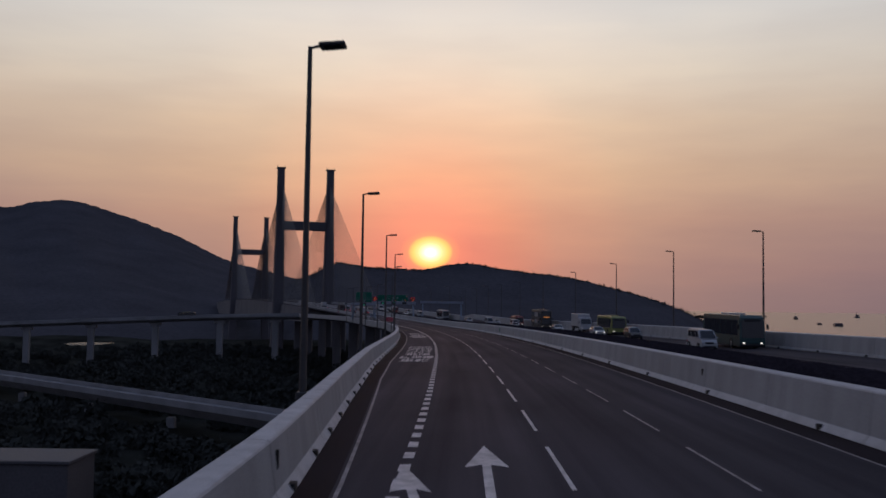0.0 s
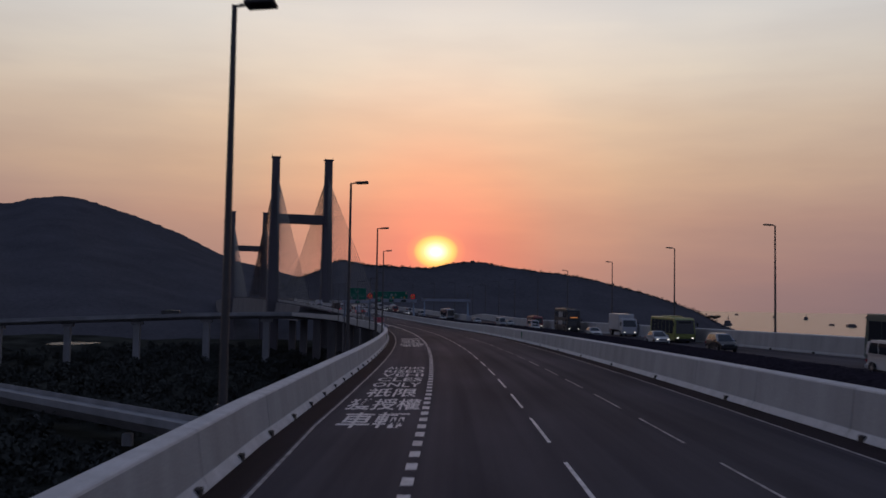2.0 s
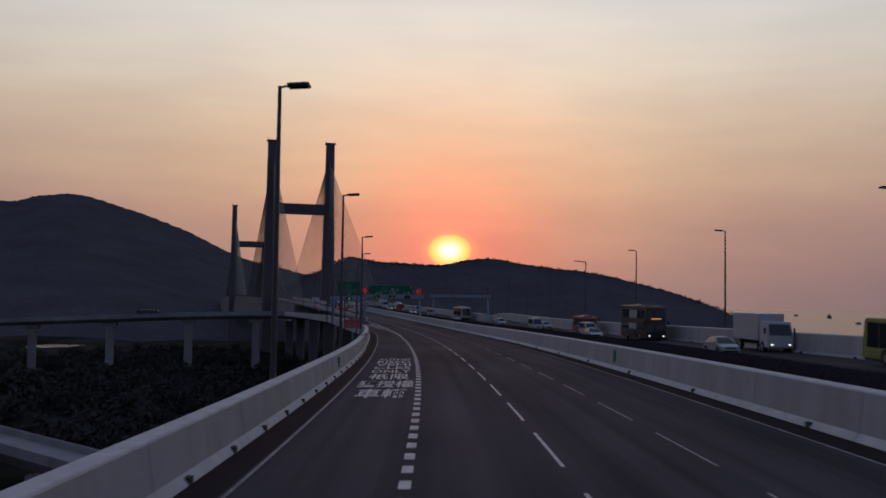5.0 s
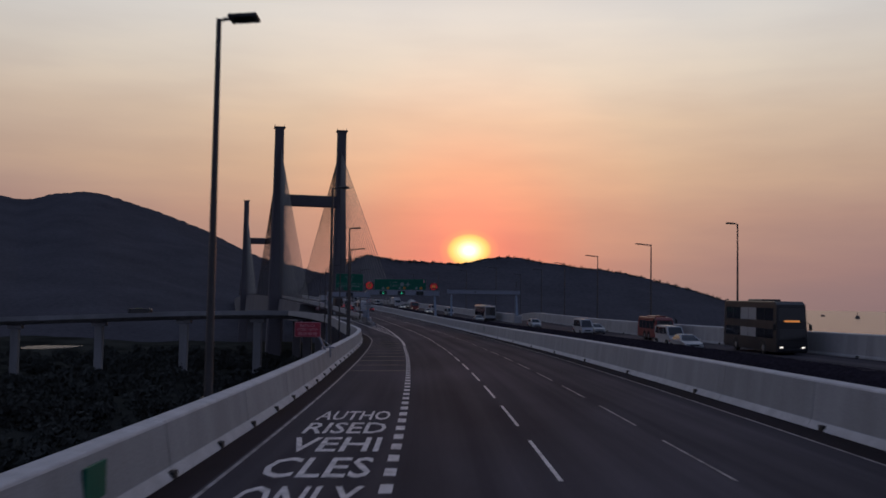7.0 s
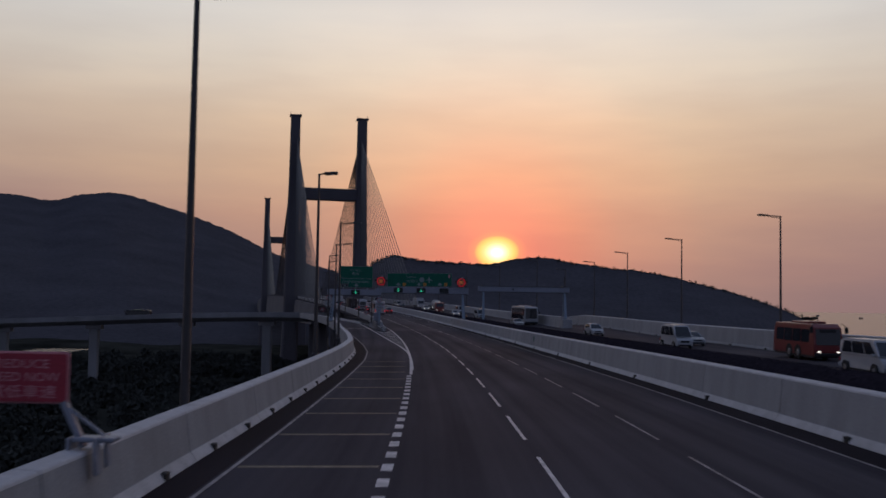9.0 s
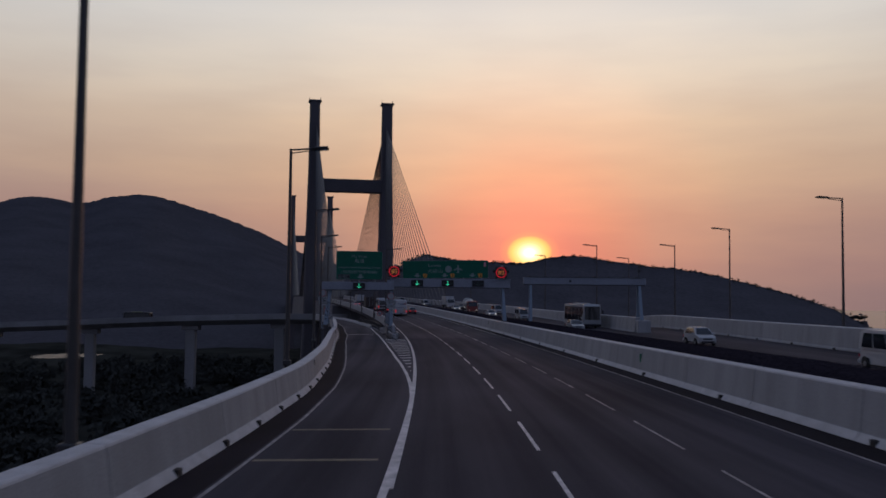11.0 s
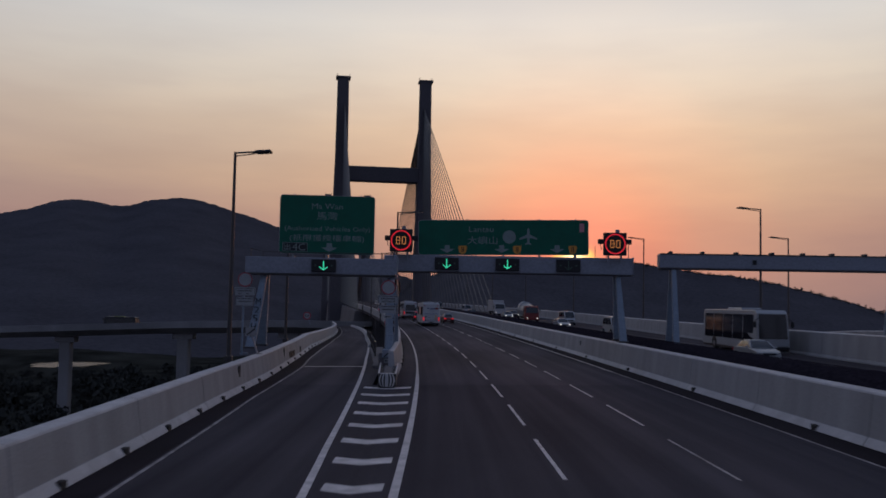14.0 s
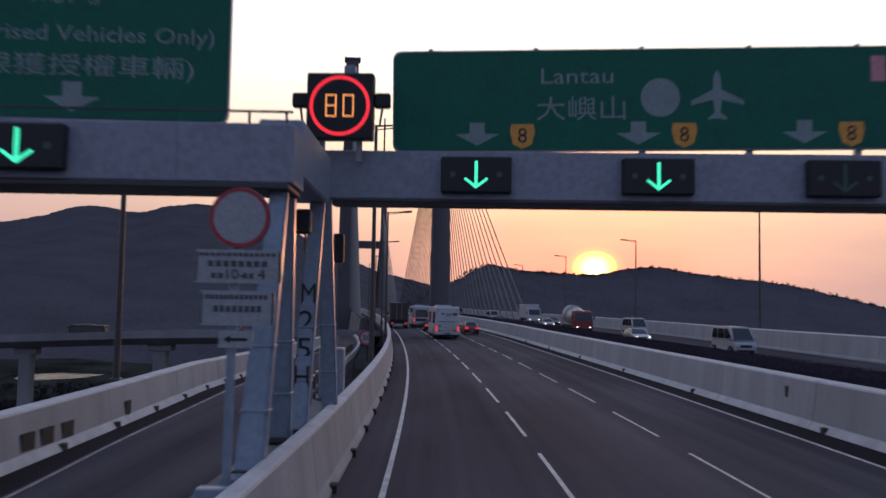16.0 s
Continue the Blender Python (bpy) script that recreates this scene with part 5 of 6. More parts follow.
def bus(label, m, L=12.0, W=2.5, H=3.25, body=None, skirt=None, glass_z=(1.55, 2.75), windows=6, rear="coach", lit="tail", decker=False, category="bus", group="buses", roof=None, side_col=None):
    """A bus or coach with panes, wheels, lamps, mirrors and bumpers."""
    body = body or WHITE_PAINT
    ob = thing("bus" if category == "bus" else "coach", label, category, m, group)
    y0, y1, h = -L / 2, L / 2, W / 2
    prof = [(y0, .42), (y0 - .06, .8), (y0 - .05, 1.4), (y0 + .12, H - .18), (y0 + .35, H), (y1 - .6, H), (y1 - .18, H - .25), (y1 + .02, 1.3), (y1 + .04, .7), (y1 - .05, .38)]
    part("body", shell(prof, W, .07, 1.4, H, .09), body, ob)
    part("skirt", boxed(-h + .02, h - .02, y0 + .1, y1 - .1, .28, .5, .03, 1), skirt or BLACK, ob)
    for wy in (y0 + 2.9, y1 - 2.6):
        for sx in (-1, 1):
            wheel(ob, sx * (h - .14), wy, .5, .3)
            bm = bmesh.new()
            pts = [(wy + .62 * math.cos(radians(a)), max(.3, .5 + .62 * math.sin(radians(a)))) for a in range(0, 181, 20)]
            part("wheel_arch", side_quad(sx * (h + .012), pts), BLACK, ob)
    rows = [glass_z] if not decker else [(1.35, 2.1), (2.75, 3.75)]
    for za, zb in rows:
        step = (L - 1.2) / windows
        for k in range(windows):
            a = y0 + .5 + k * step
            for sx in (-1, 1):
                xa, xb = sx * (h + .006 - .07 * max(0, (za - 1.4) / (H - 1.4))), sx * (h + .006 - .07 * max(0, (zb - 1.4) / (H - 1.4)))
                q = [(xa, a + .04, za), (xa, a + step - .04, za), (xb, a + step - .04, zb), (xb, a + .04, zb)]
                bm = quad3(q if sx > 0 else q[::-1])
                part("window", bm, side_col if (side_col and k in (2, 3)) else GLASS_DARK, ob)
        # windscreen
        f = lambda z: y1 + .04 - .2 * max(0, (z - 1.3) / (H - 1.55)) + .012
        zw = (1.2 if za < 2 else za, zb + .05)
        part("windscreen", quad3([(-h + .16, f(zw[0]), zw[0]), (-h + .2, f(zw[1]), zw[1]), (h - .2, f(zw[1]), zw[1]), (h - .16, f(zw[0]), zw[0])]), GLASS_DARK, ob)
    if decker or side_col is None and lit == "head":
        zt = H - .62 if not decker else 2.62
        yt = y1 + .05 - .2 * max(0, (zt - 1.3) / (H - 1.55))
        board = part("destination_display", boxed(-h + .5, h - .5, yt - .05, yt + .03, zt, zt + .26, .02, 1), DARKBOX, ob)
        if decker:
            part("lit_panel", quad3([(-h + .62, yt + .034, zt + .05), (-h + .62, yt + .034, zt + .21), (h - .62, yt + .034, zt + .21), (h - .62, yt + .034, zt + .05)]), LED_AMBER, board, "lit amber panel")
    for sx in (-1, 1):
        part("headlamp", boxed(sx * (h - .38) - .12, sx * (h - .38) + .12, y1 + .01, y1 + .07, .64, .76, .02, 1), HEADLAMP if lit == "head" else SIGN_WHITE, ob)
        part("tail_lamp", boxed(sx * (h - .14) - .09, sx * (h - .14) + .09, y0 - .1, y0 - .03, .78, 1.28, .02, 1), TAIL if lit == "tail" else SIGN_RED, ob)
        part("mirror", boxed(sx * (h + .2) - .1, sx * (h + .2) + .1, y1 - .05, y1 + .15, 2.05, 2.5, .03, 1), BLACK, ob)
        part("mirror_arm", beamed((sx * (h - .1), y1 - .1, 2.75), (sx * (h + .2), y1 + .05, 2.5), .025, n=6), BLACK, ob)
        part("high_lamp", boxed(sx * (h - .3) - .06, sx * (h - .3) + .06, y0 + .02, y0 + .08, H - .42, H - .3, .01, 1), SIGN_RED, ob)
    part("rear_bumper", boxed(-h + .02, h - .02, y0 - .16, y0 + .1, .42, .72, .05, 2), body, ob)
    part("front_bumper", boxed(-h + .04, h - .04, y1 - .1, y1 + .12, .36, .62, .05, 2), skirt or body, ob)
    part("number_plate", boxed(-.28, .28, y0 - .18, y0 - .155, .5, .62), SIGN_BLACK, ob)
    part("roof_unit", boxed(-h + .45, h - .45, -1.2, 1.8, H - .02, H + .16, .05, 1), roof or body, ob)
    yr = y0 - .07
    if rear == "coach":
        part("engine_hatch", boxed(-h + .28, h - .26, y0 - .085, y0 - .05, .8, 1.72, .03, 1), body, ob)
        part("hatch_rim", boxed(-h + .24, h - .22, y0 - .06, y0 - .035, 1.72, 1.78), BLUE_PAINT, ob)
        part("hatch_rim", boxed(-h + .3, h - .28, y0 - .088, y0 - .05, .77, .8), BLUE_PAINT, ob)
        part("badge", boxed(-.36, .3, y0 - .07, y0 - .03, 1.6, 1.71, .02, 1), DARK_PAINT, ob)
        for x, z, r in ((-.78, 1.32, .1), (-.82, .88, .07), (.72, .88, .07)):
            bm = bmesh.new()
            bmesh.ops.create_cone(bm, cap_ends=True, segments=16, radius1=r, radius2=r, depth=.03, matrix=Matrix.Translation((x, y0 - .095, z)) @ Matrix.Rotation(math.pi / 2, 4, "X"))
            part("vent", bm, DARK_PAINT, ob)
        pts = [(.5 + .3 * math.cos(radians(a)) * 1.0, 1.3 + .38 * math.sin(radians(a))) for a in range(-80, 61, 20)]
        inner = [(.32 + .28 * math.cos(radians(a)), 1.33 + .3 * math.sin(radians(a))) for a in range(60, -81, -20)]
        part("crescent_decal", flat(pts + inner, y0 - .09), GOLD_PAINT, ob)
        part("wave_decal", flat([(-.5, 1.24), (-.3, 1.16), (-.02, 1.15), (-.2, 1.2), (-.38, 1.22)], y0 - .09), DARK_PAINT, ob)
        zf = lambda z: y0 - .05 + .17 * max(0, (z - 1.4) / (H - 1.58)) - .014
        for x0, x1, z0, z1, mt in ((-.62, -.3, 2.45, 2.62, BLUE_PAINT), (-.15, .5, 2.5, 2.58, BLUE_PAINT), (-.2, .5, 2.36, 2.44, BLUE_PAINT), (-.5, .75, 2.2, 2.24, SILVER_PAINT), (-.45, .7, 2.1, 2.13, SILVER_PAINT), (.55, 1.0, 2.38, 2.66, RED_PAINT)):
            part("text_bar", quad3([(x0, zf(z0), z0), (x1, zf(z0), z0), (x1, zf(z1), z1), (x0, zf(z1), z1)]), mt, ob)
        for sx in (-1, 1):
            part("peach_panel", quad3([(sx * (h + .01), y0 + .3, .8), (sx * (h + .01), y0 + 1.9, .8), (sx * (h + .01), y0 + 1.9, 1.5), (sx * (h + .01), y0 + .3, 1.5)][::sx]), PEACH_PAINT, ob)
    else:
        zf = lambda z: y0 - .05 + .17 * max(0, (z - 1.4) / (H - 1.58)) - .014
        za, zb = (1.45, min(2.6, H - .55)) if not decker else (2.8, 3.6)
        part("rear_window", quad3([(-h + .3, zf(za), za), (h - .3, zf(za), za), (h - .35, zf(zb), zb), (-h + .35, zf(zb), zb)]), GLASS_DARK, ob)
        part("engine_grille", boxed(-h + .4, h - .4, y0 - .09, y0 - .05, .85, 1.25, .02, 1), DARK_PAINT, ob)
    return ob


def car(label, m, body, L=4.6, W=1.72, H=1.48, kind="saloon", roof=None, lit="head", group="cars", category="car"):
    """A car or van with a cabin, panes, wheels and lamps."""
    ob = thing("car" if category == "car" else category, label, category, m, group)
    a, b = -L / 2, L / 2
    if kind == "saloon":
        prof = [(a + .12, .24), (a + .02, .4), (a, .62), (a + .05, .82), (a + .16, .93), (a + .5, .97), (a + 1.0, .98), (b - 1.5, .96), (b - 1.1, .92), (b - .5, .83), (b - .18, .74), (b - .02, .58), (b, .42), (b - .1, .24)]
        cab = (a + .62, b - 1.12, a + 1.3, b - 2.05)
    elif kind == "hatch":
        prof = [(a + .1, .26), (a, .42), (a, .68), (a + .03, .92), (a + .14, 1.0), (b - 1.3, 1.0), (b - .9, .96), (b - .4, .87), (b - .14, .76), (b, .6), (b, .42), (b - .1, .26)]
        cab = (a + .06, b - .85, a + .5, b - 1.75)
    else:
        prof = [(a + .06, .3), (a, .46), (a, .9), (a + .03, 1.1), (a + .1, 1.15), (b - .8, 1.14), (b - .45, 1.06), (b - .16, .94), (b - .03, .74), (b, .5), (b - .07, .3)]
        cab = (a + .03, b - .42, a + .16, b - 1.25)
    zt = .97 if kind == "saloon" else 1.0 if kind == "hatch" else 1.15
    part("body", shell(prof, W, .06, .6, 1.1, .07, .12), body, ob)
    bm = bmesh.new()
    wb, wt = W / 2 - .07, W / 2 - (.25 if kind != "van" else .15)
    # the cabin bulges a little between sill and roof
    ringed = []
    for v, z in ((0, zt - .03), (.45, zt - .03 + (H - zt + .03) * .5), (1, H)):
        bulge = .03 if v == .45 else 0
        w_ = wb + (wt - wb) * (v if v != .45 else .5) + bulge * .5
        ya, yb = cab[0] + (cab[2] - cab[0]) * (.5 if v == .45 else v) - bulge, cab[1] + (cab[3] - cab[1]) * (.5 if v == .45 else v) + bulge
        ringed.append([bm.verts.new(q) for q in ((-w_, ya, z), (w_, ya, z), (w_, yb, z), (-w_, yb, z))])
    bm.faces.new(ringed[2])
    for lo, hi in zip(ringed, ringed[1:]):
        for i in range(4):
            bm.faces.new((lo[i], lo[(i + 1) % 4], hi[(i + 1) % 4], hi[i]))
    bmesh.ops.recalc_face_normals(bm, faces=bm.faces)
    bmesh.ops.bevel(bm, geom=[e for e in bm.edges if min(v.co.z for v in e.verts) > H - .01], offset=.1, segments=4, affect="EDGES")
    part("cabin", bm, roof or body, ob)

    def on(u, v, side):
        """A point on a cabin face; u across or along, v up, both 0 to 1."""
        x = wb + (wt - wb) * v
        ya, yb = cab[0] + (cab[2] - cab[0]) * v, cab[1] + (cab[3] - cab[1]) * v
        z = zt - .03 + (H - zt + .03) * v
        if side == "rear":
            return (-x + 2 * x * u, ya - .012, z)
        if side == "front":
            return (x - 2 * x * u, yb + .012, z)
        s = 1 if side == "right" else -1
        yy = ya + (yb - ya) * u
        return (s * (x + .012), yy, z)
    def pane(name, side, u0, u1, v0, v1, rake0=0.0, rake1=0.0):
        """A dark pane that follows the bulge of the cabin; rakes pull its top corners in."""
        bm = bmesh.new()
        rows = []
        for k in range(5):
            t = k / 4
            v = v0 + (v1 - v0) * t
            out = .034 * (1 - abs(2 * v - 1)) + .006
            row = []
            for u in (u0 + rake0 * t, u1 - rake1 * t):
                x, y, z = on(u, v, side)
                row.append(bm.verts.new((x, y + (out if side == "front" else -out if side == "rear" else 0), z) if side in ("front", "rear") else (x + (out * .55 if x > 0 else -out * .55), y, z)))
            rows.append(row)
        for p0, p1 in zip(rows, rows[1:]):
            bm.faces.new((p0[0], p0[1], p1[1], p1[0]) if side != "left" else (p0[1], p0[0], p1[0], p1[1]))
        part(name, bm, GLASS_DARK, ob)
    pane("rear_window", "rear", .07, .93, .1, .86, .04, .04)
    pane("windscreen", "front", .04, .96, .04, .88, .04, .04)
    cuts = (.05, .35, .68, .96) if kind == "van" else (.09, .5, .93)
    for side in ("left", "right"):
        for k, (u0, u1) in enumerate(zip(cuts, cuts[1:])):
            pane("side_window", side, u0 + .012, u1 - .012, .1, .84, .04 if k == 0 else 0, .05 if u1 > .9 else 0)
    r = .31 if kind != "van" else .34
    for wy in (a + .85, b - .85):
        for sx in (-1, 1):
            wheel(ob, sx * (W / 2 - .1), wy, r, .2)
            arc = [(wy + (r + .07) * math.cos(radians(q)), max(.25, r + (r + .07) * math.sin(radians(q)))) for q in range(0, 181, 20)]
            part("wheel_arch", side_quad(sx * (W / 2 + .008), arc), BLACK, ob)
    for sx in (-1, 1):
        part("headlamp", boxed(sx * (W / 2 - .26) - .1, sx * (W / 2 - .26) + .1, b - .1, b + .005, .63, .74, .02, 1), HEADLAMP if lit == "head" else SIGN_WHITE, ob)
        part("tail_lamp", boxed(sx * (W / 2 - .26) - .2, sx * (W / 2 - .26) + .2, a - .02, a + .06, .68, .84, .02, 1), TAIL if lit == "tail" else SIGN_RED, ob)
        part("mirror", boxed(sx * (W / 2 + .08) - .09, sx * (W / 2 + .08) + .09, cab[1] - .45, cab[1] - .3, zt - .02, zt + .12, .02, 1), body, ob)
    part("bumper", boxed(-W / 2 + .04, W / 2 - .04, a - .07, a + .08, .34, .54, .03, 1), BLACK if lit == "tail" else body, ob)
    part("number_plate", boxed(-.25, .25, a - .085, a - .06, .42, .53), SIGN_WHITE, ob)
    part("front_grille", boxed(-W * .24, W * .24, b - .06, b + .012, .56 if kind != "van" else .62, .68 if kind != "van" else .8, .01, 1), BLACK, ob)
    part("air_intake", boxed(-W * .33, W * .33, b - .1, b + .014, .3, .43, .01, 1), BLACK, ob)
    for sx in (-1, 1):
        part("sill", boxed(min(sx * (W / 2 - .03), sx * (W / 2 + .01)), max(sx * (W / 2 - .03), sx * (W / 2 + .01)), a + 1.25, b - 1.25, .24, .34, .01, 1), BLACK, ob)
    return ob


def taxi(m):
    ob = car("red taxi with a silver roof and lit tail lamps", m, RED_PAINT, 4.7, 1.7, 1.52, "saloon", SILVER_PAINT, "tail", "cars")
    part("roof_sign", boxed(-.28, .28, -.35, -.2, 1.52, 1.66, .03, 1), SIGN_WHITE, ob)


def lorry(label, m, cab_paint, box_paint, L=9.0, W=2.45, H=3.7, lit="tail", mixer=False, group="lorries"):
    ob = thing("lorry", label, "lorry", m, group)
    a, b, h = -L / 2, L / 2, W / 2
    part("chassis", boxed(-.5, .5, a + .1, b - .3, .62, .95, .03, 1), BLACK, ob)
    cl = 1.9
    part("cab", shell([(b - cl, .55), (b - cl, 2.6), (b - cl + .2, 2.75), (b - .45, 2.7), (b - .05, 1.5), (b, .6), (b - .05, .45)], W - .1, .06, 1.4, 2.7, .08), cab_paint, ob)
    part("windscreen", quad3([(-h + .2, b - .02, 1.55), (-h + .26, b - .38, 2.5), (h - .26, b - .38, 2.5), (h - .2, b - .02, 1.55)]), GLASS_DARK, ob)
    if mixer:
        bm = bmesh.new()
        for u0, u1, r0, r1 in ((a + .2, a + 1.4, .55, 1.15), (a + 1.4, a + 3.6, 1.15, 1.2), (a + 3.6, b - cl - .2, 1.2, .7)):
            bmesh.ops.create_cone(bm, cap_ends=True, segments=20, radius1=r0, radius2=r1, depth=u1 - u0, matrix=Matrix.Translation((0, (u0 + u1) / 2, 2.1 - (u0 + u1) * .04)) @ Matrix.Rotation(-math.pi / 2, 4, "X"))
        part("drum", bm, box_paint, ob, smooth=True)
        part("chute", beamed((0, a + .3, 2.4), (0, a - .3, 1.2), .4, .15), SILVER_PAINT, ob)
    else:
        part("cargo_box", boxed(-h, h, a, b - cl - .15, 1.0, H, .05, 2), box_paint, ob)
        for sx in (-1, 1):
            part("door_bar", boxed(sx * .35 - .02, sx * .35 + .02, a - .04, a, 1.1, H - .15), STEEL, ob)
        part("tail_board", boxed(-h + .03, h - .03, a - .06, a, .95, 1.25, .02, 1), BLACK, ob)
    for wy, n in ((a + 1.6, 2), (b - 1.2, 1)):
        for sx in (-1, 1):
            wheel(ob, sx * (h - .16), wy, .5, .32)
    for sx in (-1, 1):
        part("tail_lamp", boxed(sx * (h - .3) - .16, sx * (h - .3) + .16, a - .08, a - .02, .72, .84, .02, 1), TAIL if lit == "tail" else SIGN_RED, ob)
        part("headlamp", boxed(sx * (h - .42) - .11, sx * (h - .42) + .11, b - .02, b + .04, .68, .8, .02, 1), HEADLAMP if lit == "head" else SIGN_WHITE, ob)
        part("mirror", boxed(sx * (h + .12) - .08, sx * (h + .12) + .08, b - .3, b - .2, 1.7, 2.2, .02, 1), BLACK, ob)
        part("mud_flap", boxed(sx * (h - .2) - .2, sx * (h - .2) + .2, a + .85, a + .88, .2, .7), BLACK, ob)
    part("bumper", boxed(-h + .05, h - .05, a - .03, a + .1, .5, .68, .02, 1), STEEL, ob)
    return ob


def ahead(s, off):
    return stand(s, off, .01)


def oncoming(s, off):
    return stand(s, off, .01, 180)


# traffic on this carriageway
bus("white tour coach with a gold crescent decal and lit tail lamps", ahead(404 + 6, 1.2), 12, 2.5, 3.3, WHITE_PAINT, rear="coach", category="coach", group="coaches", side_col=PEACH_PAINT)
taxi(ahead(418, 5.0))
lorry("brown canvas-sided lorry with black tail board", ahead(436 + 4.5, -2.7), BROWN_PAINT, BROWN_PAINT, 9, 2.45, 3.55)
bus("white single-deck bus with a wide dark rear window", ahead(442 + 5, .8), 10.5, 2.45, 3.1, WHITE_PAINT, rear="window", windows=5)
car("dark saloon car ahead of the coach", ahead(428, 1.0), DARK_PAINT, lit="tail")
car("white van far up the carriageway", ahead(478, 5.4), WHITE_PAINT, 5, 1.85, 2.1, "van", None, "tail", "cars", "van")
car("silver saloon car far up the carriageway", ahead(492, -1.7), SILVER_PAINT, lit="tail")
lorry("white box lorry far up the carriageway", ahead(520, 1.8), WHITE_PAINT, WHITE_PAINT, 8, 2.4, 3.3)
car("dark car far up the carriageway", ahead(545, 5.4), DARK_PAINT, lit="tail")

# traffic on the oncoming carriageway
bus("lime and black single-deck bus with dark windows", oncoming(161, 27.0), 10.5, 2.5, 3.05, GREEN_PAINT, DARK_PAINT, (1.15, 2.75), 6, "window", "head", roof=GREEN_PAINT)
bus("black double-deck bus with grey advertisement panels and lit headlamps", oncoming(220, 26.4), 11.3, 2.5, 4.3, DARK_PAINT, DARK_PAINT, windows=6, rear="window", lit="head", decker=True, roof=DARK_PAINT, side_col=SILVER_PAINT)
bus("dark teal tour coach with black windows", oncoming(106, 27.3), 12, 2.5, 3.4, TEAL_PAINT, DARK_PAINT, (1.4, 2.9), 6, "window", "head", category="coach", group="coaches", roof=WHITE_PAINT)
bus("white tour coach with black wraparound windows and a dark skirt", oncoming(348, 23.2), 12, 2.5, 3.35, SILVER_PAINT, DARK_PAINT, (1.05, 3.0), 5, "window", "none", category="coach", group="coaches", roof=WHITE_PAINT)
bus("dark red minibus with lit headlamps", oncoming(250, 26.6), 7, 2.2, 2.7, RED_PAINT, DARK_PAINT, (1.35, 2.3), 4, "window", "head")
lorry("white box lorry with dark windscreen", oncoming(188, 28.0), WHITE_PAINT, WHITE_PAINT, 8, 2.4, 3.4, "head")
lorry("red concrete mixer lorry with a pale drum", oncoming(425, 19.4), RED_PAINT, SILVER_PAINT, 8.5, 2.45, 3.5, "head", True)
lorry("white box lorry far off on the bridge approach", oncoming(470, 22.5), WHITE_PAINT, WHITE_PAINT, 8, 2.4, 3.4, "head")
for s, off, paint_, kind, L, H, lb, cat in (
        (100, 22.3, WHITE_PAINT, "van", 4.9, 1.95, "white people carrier in the median lane", "van"),
        (134, 23.6, DARK_PAINT, "hatch", 4.4, 1.65, "dark people carrier with a silver roof", "car"),
        (152, 22.6, WHITE_PAINT, "saloon", 4.6, 1.5, "white and green taxi with lit headlamps", "car"),
        (182, 22.0, SILVER_PAINT, "saloon", 4.5, 1.45, "silver saloon car beside the median hedge", "car"),
        (222, 20.5, WHITE_PAINT, "saloon", 4.5, 1.45, "white saloon car in the middle lane", "car"),
        (233, 22.6, WHITE_PAINT, "van", 5.0, 2.0, "white delivery van with dark windscreen", "van"),
        (268, 22.4, WHITE_PAINT, "van", 5.2, 2.2, "white minibus taxi with dark windows", "van"),
        (273, 25.6, SILVER_PAINT, "saloon", 4.5, 1.45, "silver saloon car in the outer lane", "car"),
        (300, 22.5, WHITE_PAINT, "hatch", 4.3, 1.6, "white hatchback in the middle lane", "car"),
        (335, 19.0, SILVER_PAINT, "saloon", 4.5, 1.45, "silver saloon car in the median lane", "car"),
        (379, 20.8, SILVER_PAINT, "van", 5.1, 2.1, "silver and blue delivery van", "van"),
        (396, 18.4, WHITE_PAINT, "saloon", 4.5, 1.45, "white saloon car with lit headlamps", "car"),
        (412, 23.0, WHITE_PAINT, "van", 5.0, 2.1, "white van in the outer lane", "van"),
        (441, 19.0, SILVER_PAINT, "saloon", 4.5, 1.45, "silver saloon car with lit headlamps", "car"),
        (452, 22.4, DARK_PAINT, "saloon", 4.5, 1.45, "dark saloon car with lit headlamps", "car"),
        (462, 15.6, DARK_PAINT, "saloon", 4.5, 1.45, "dark saloon car with lit headlamps", "car"),
        (488, 18.8, WHITE_PAINT, "van", 5.0, 2.1, "white van with lit headlamps", "van"),
        (510, 22.4, SILVER_PAINT, "saloon", 4.5, 1.45, "silver saloon car with lit headlamps", "car"),
        (535, 18.8, DARK_PAINT, "saloon", 4.5, 1.45, "dark saloon car with lit headlamps", "car"),
        (560, 22.4, WHITE_PAINT, "van", 5.0, 2.1, "white van with lit headlamps", "van")):
    car(lb, oncoming(s, off), paint_, L, 1.75, H, kind, SILVER_PAINT if "silver roof" in lb else None, "head" if "headlamps" in lb else "none", "cars" if cat == "car" else "vans", cat)
bus("dark single-deck bus with a lime roof on the distant viaduct", Matrix.Translation((-141, 513.8, crossing_z(141) + .02)) @ Matrix.Rotation(radians(90), 4, "Z"), 9.5, 2.4, 3.0, DARK_PAINT, DARK_PAINT, (1.2, 2.5), 5, "window", "none", roof=GREEN_PAINT)


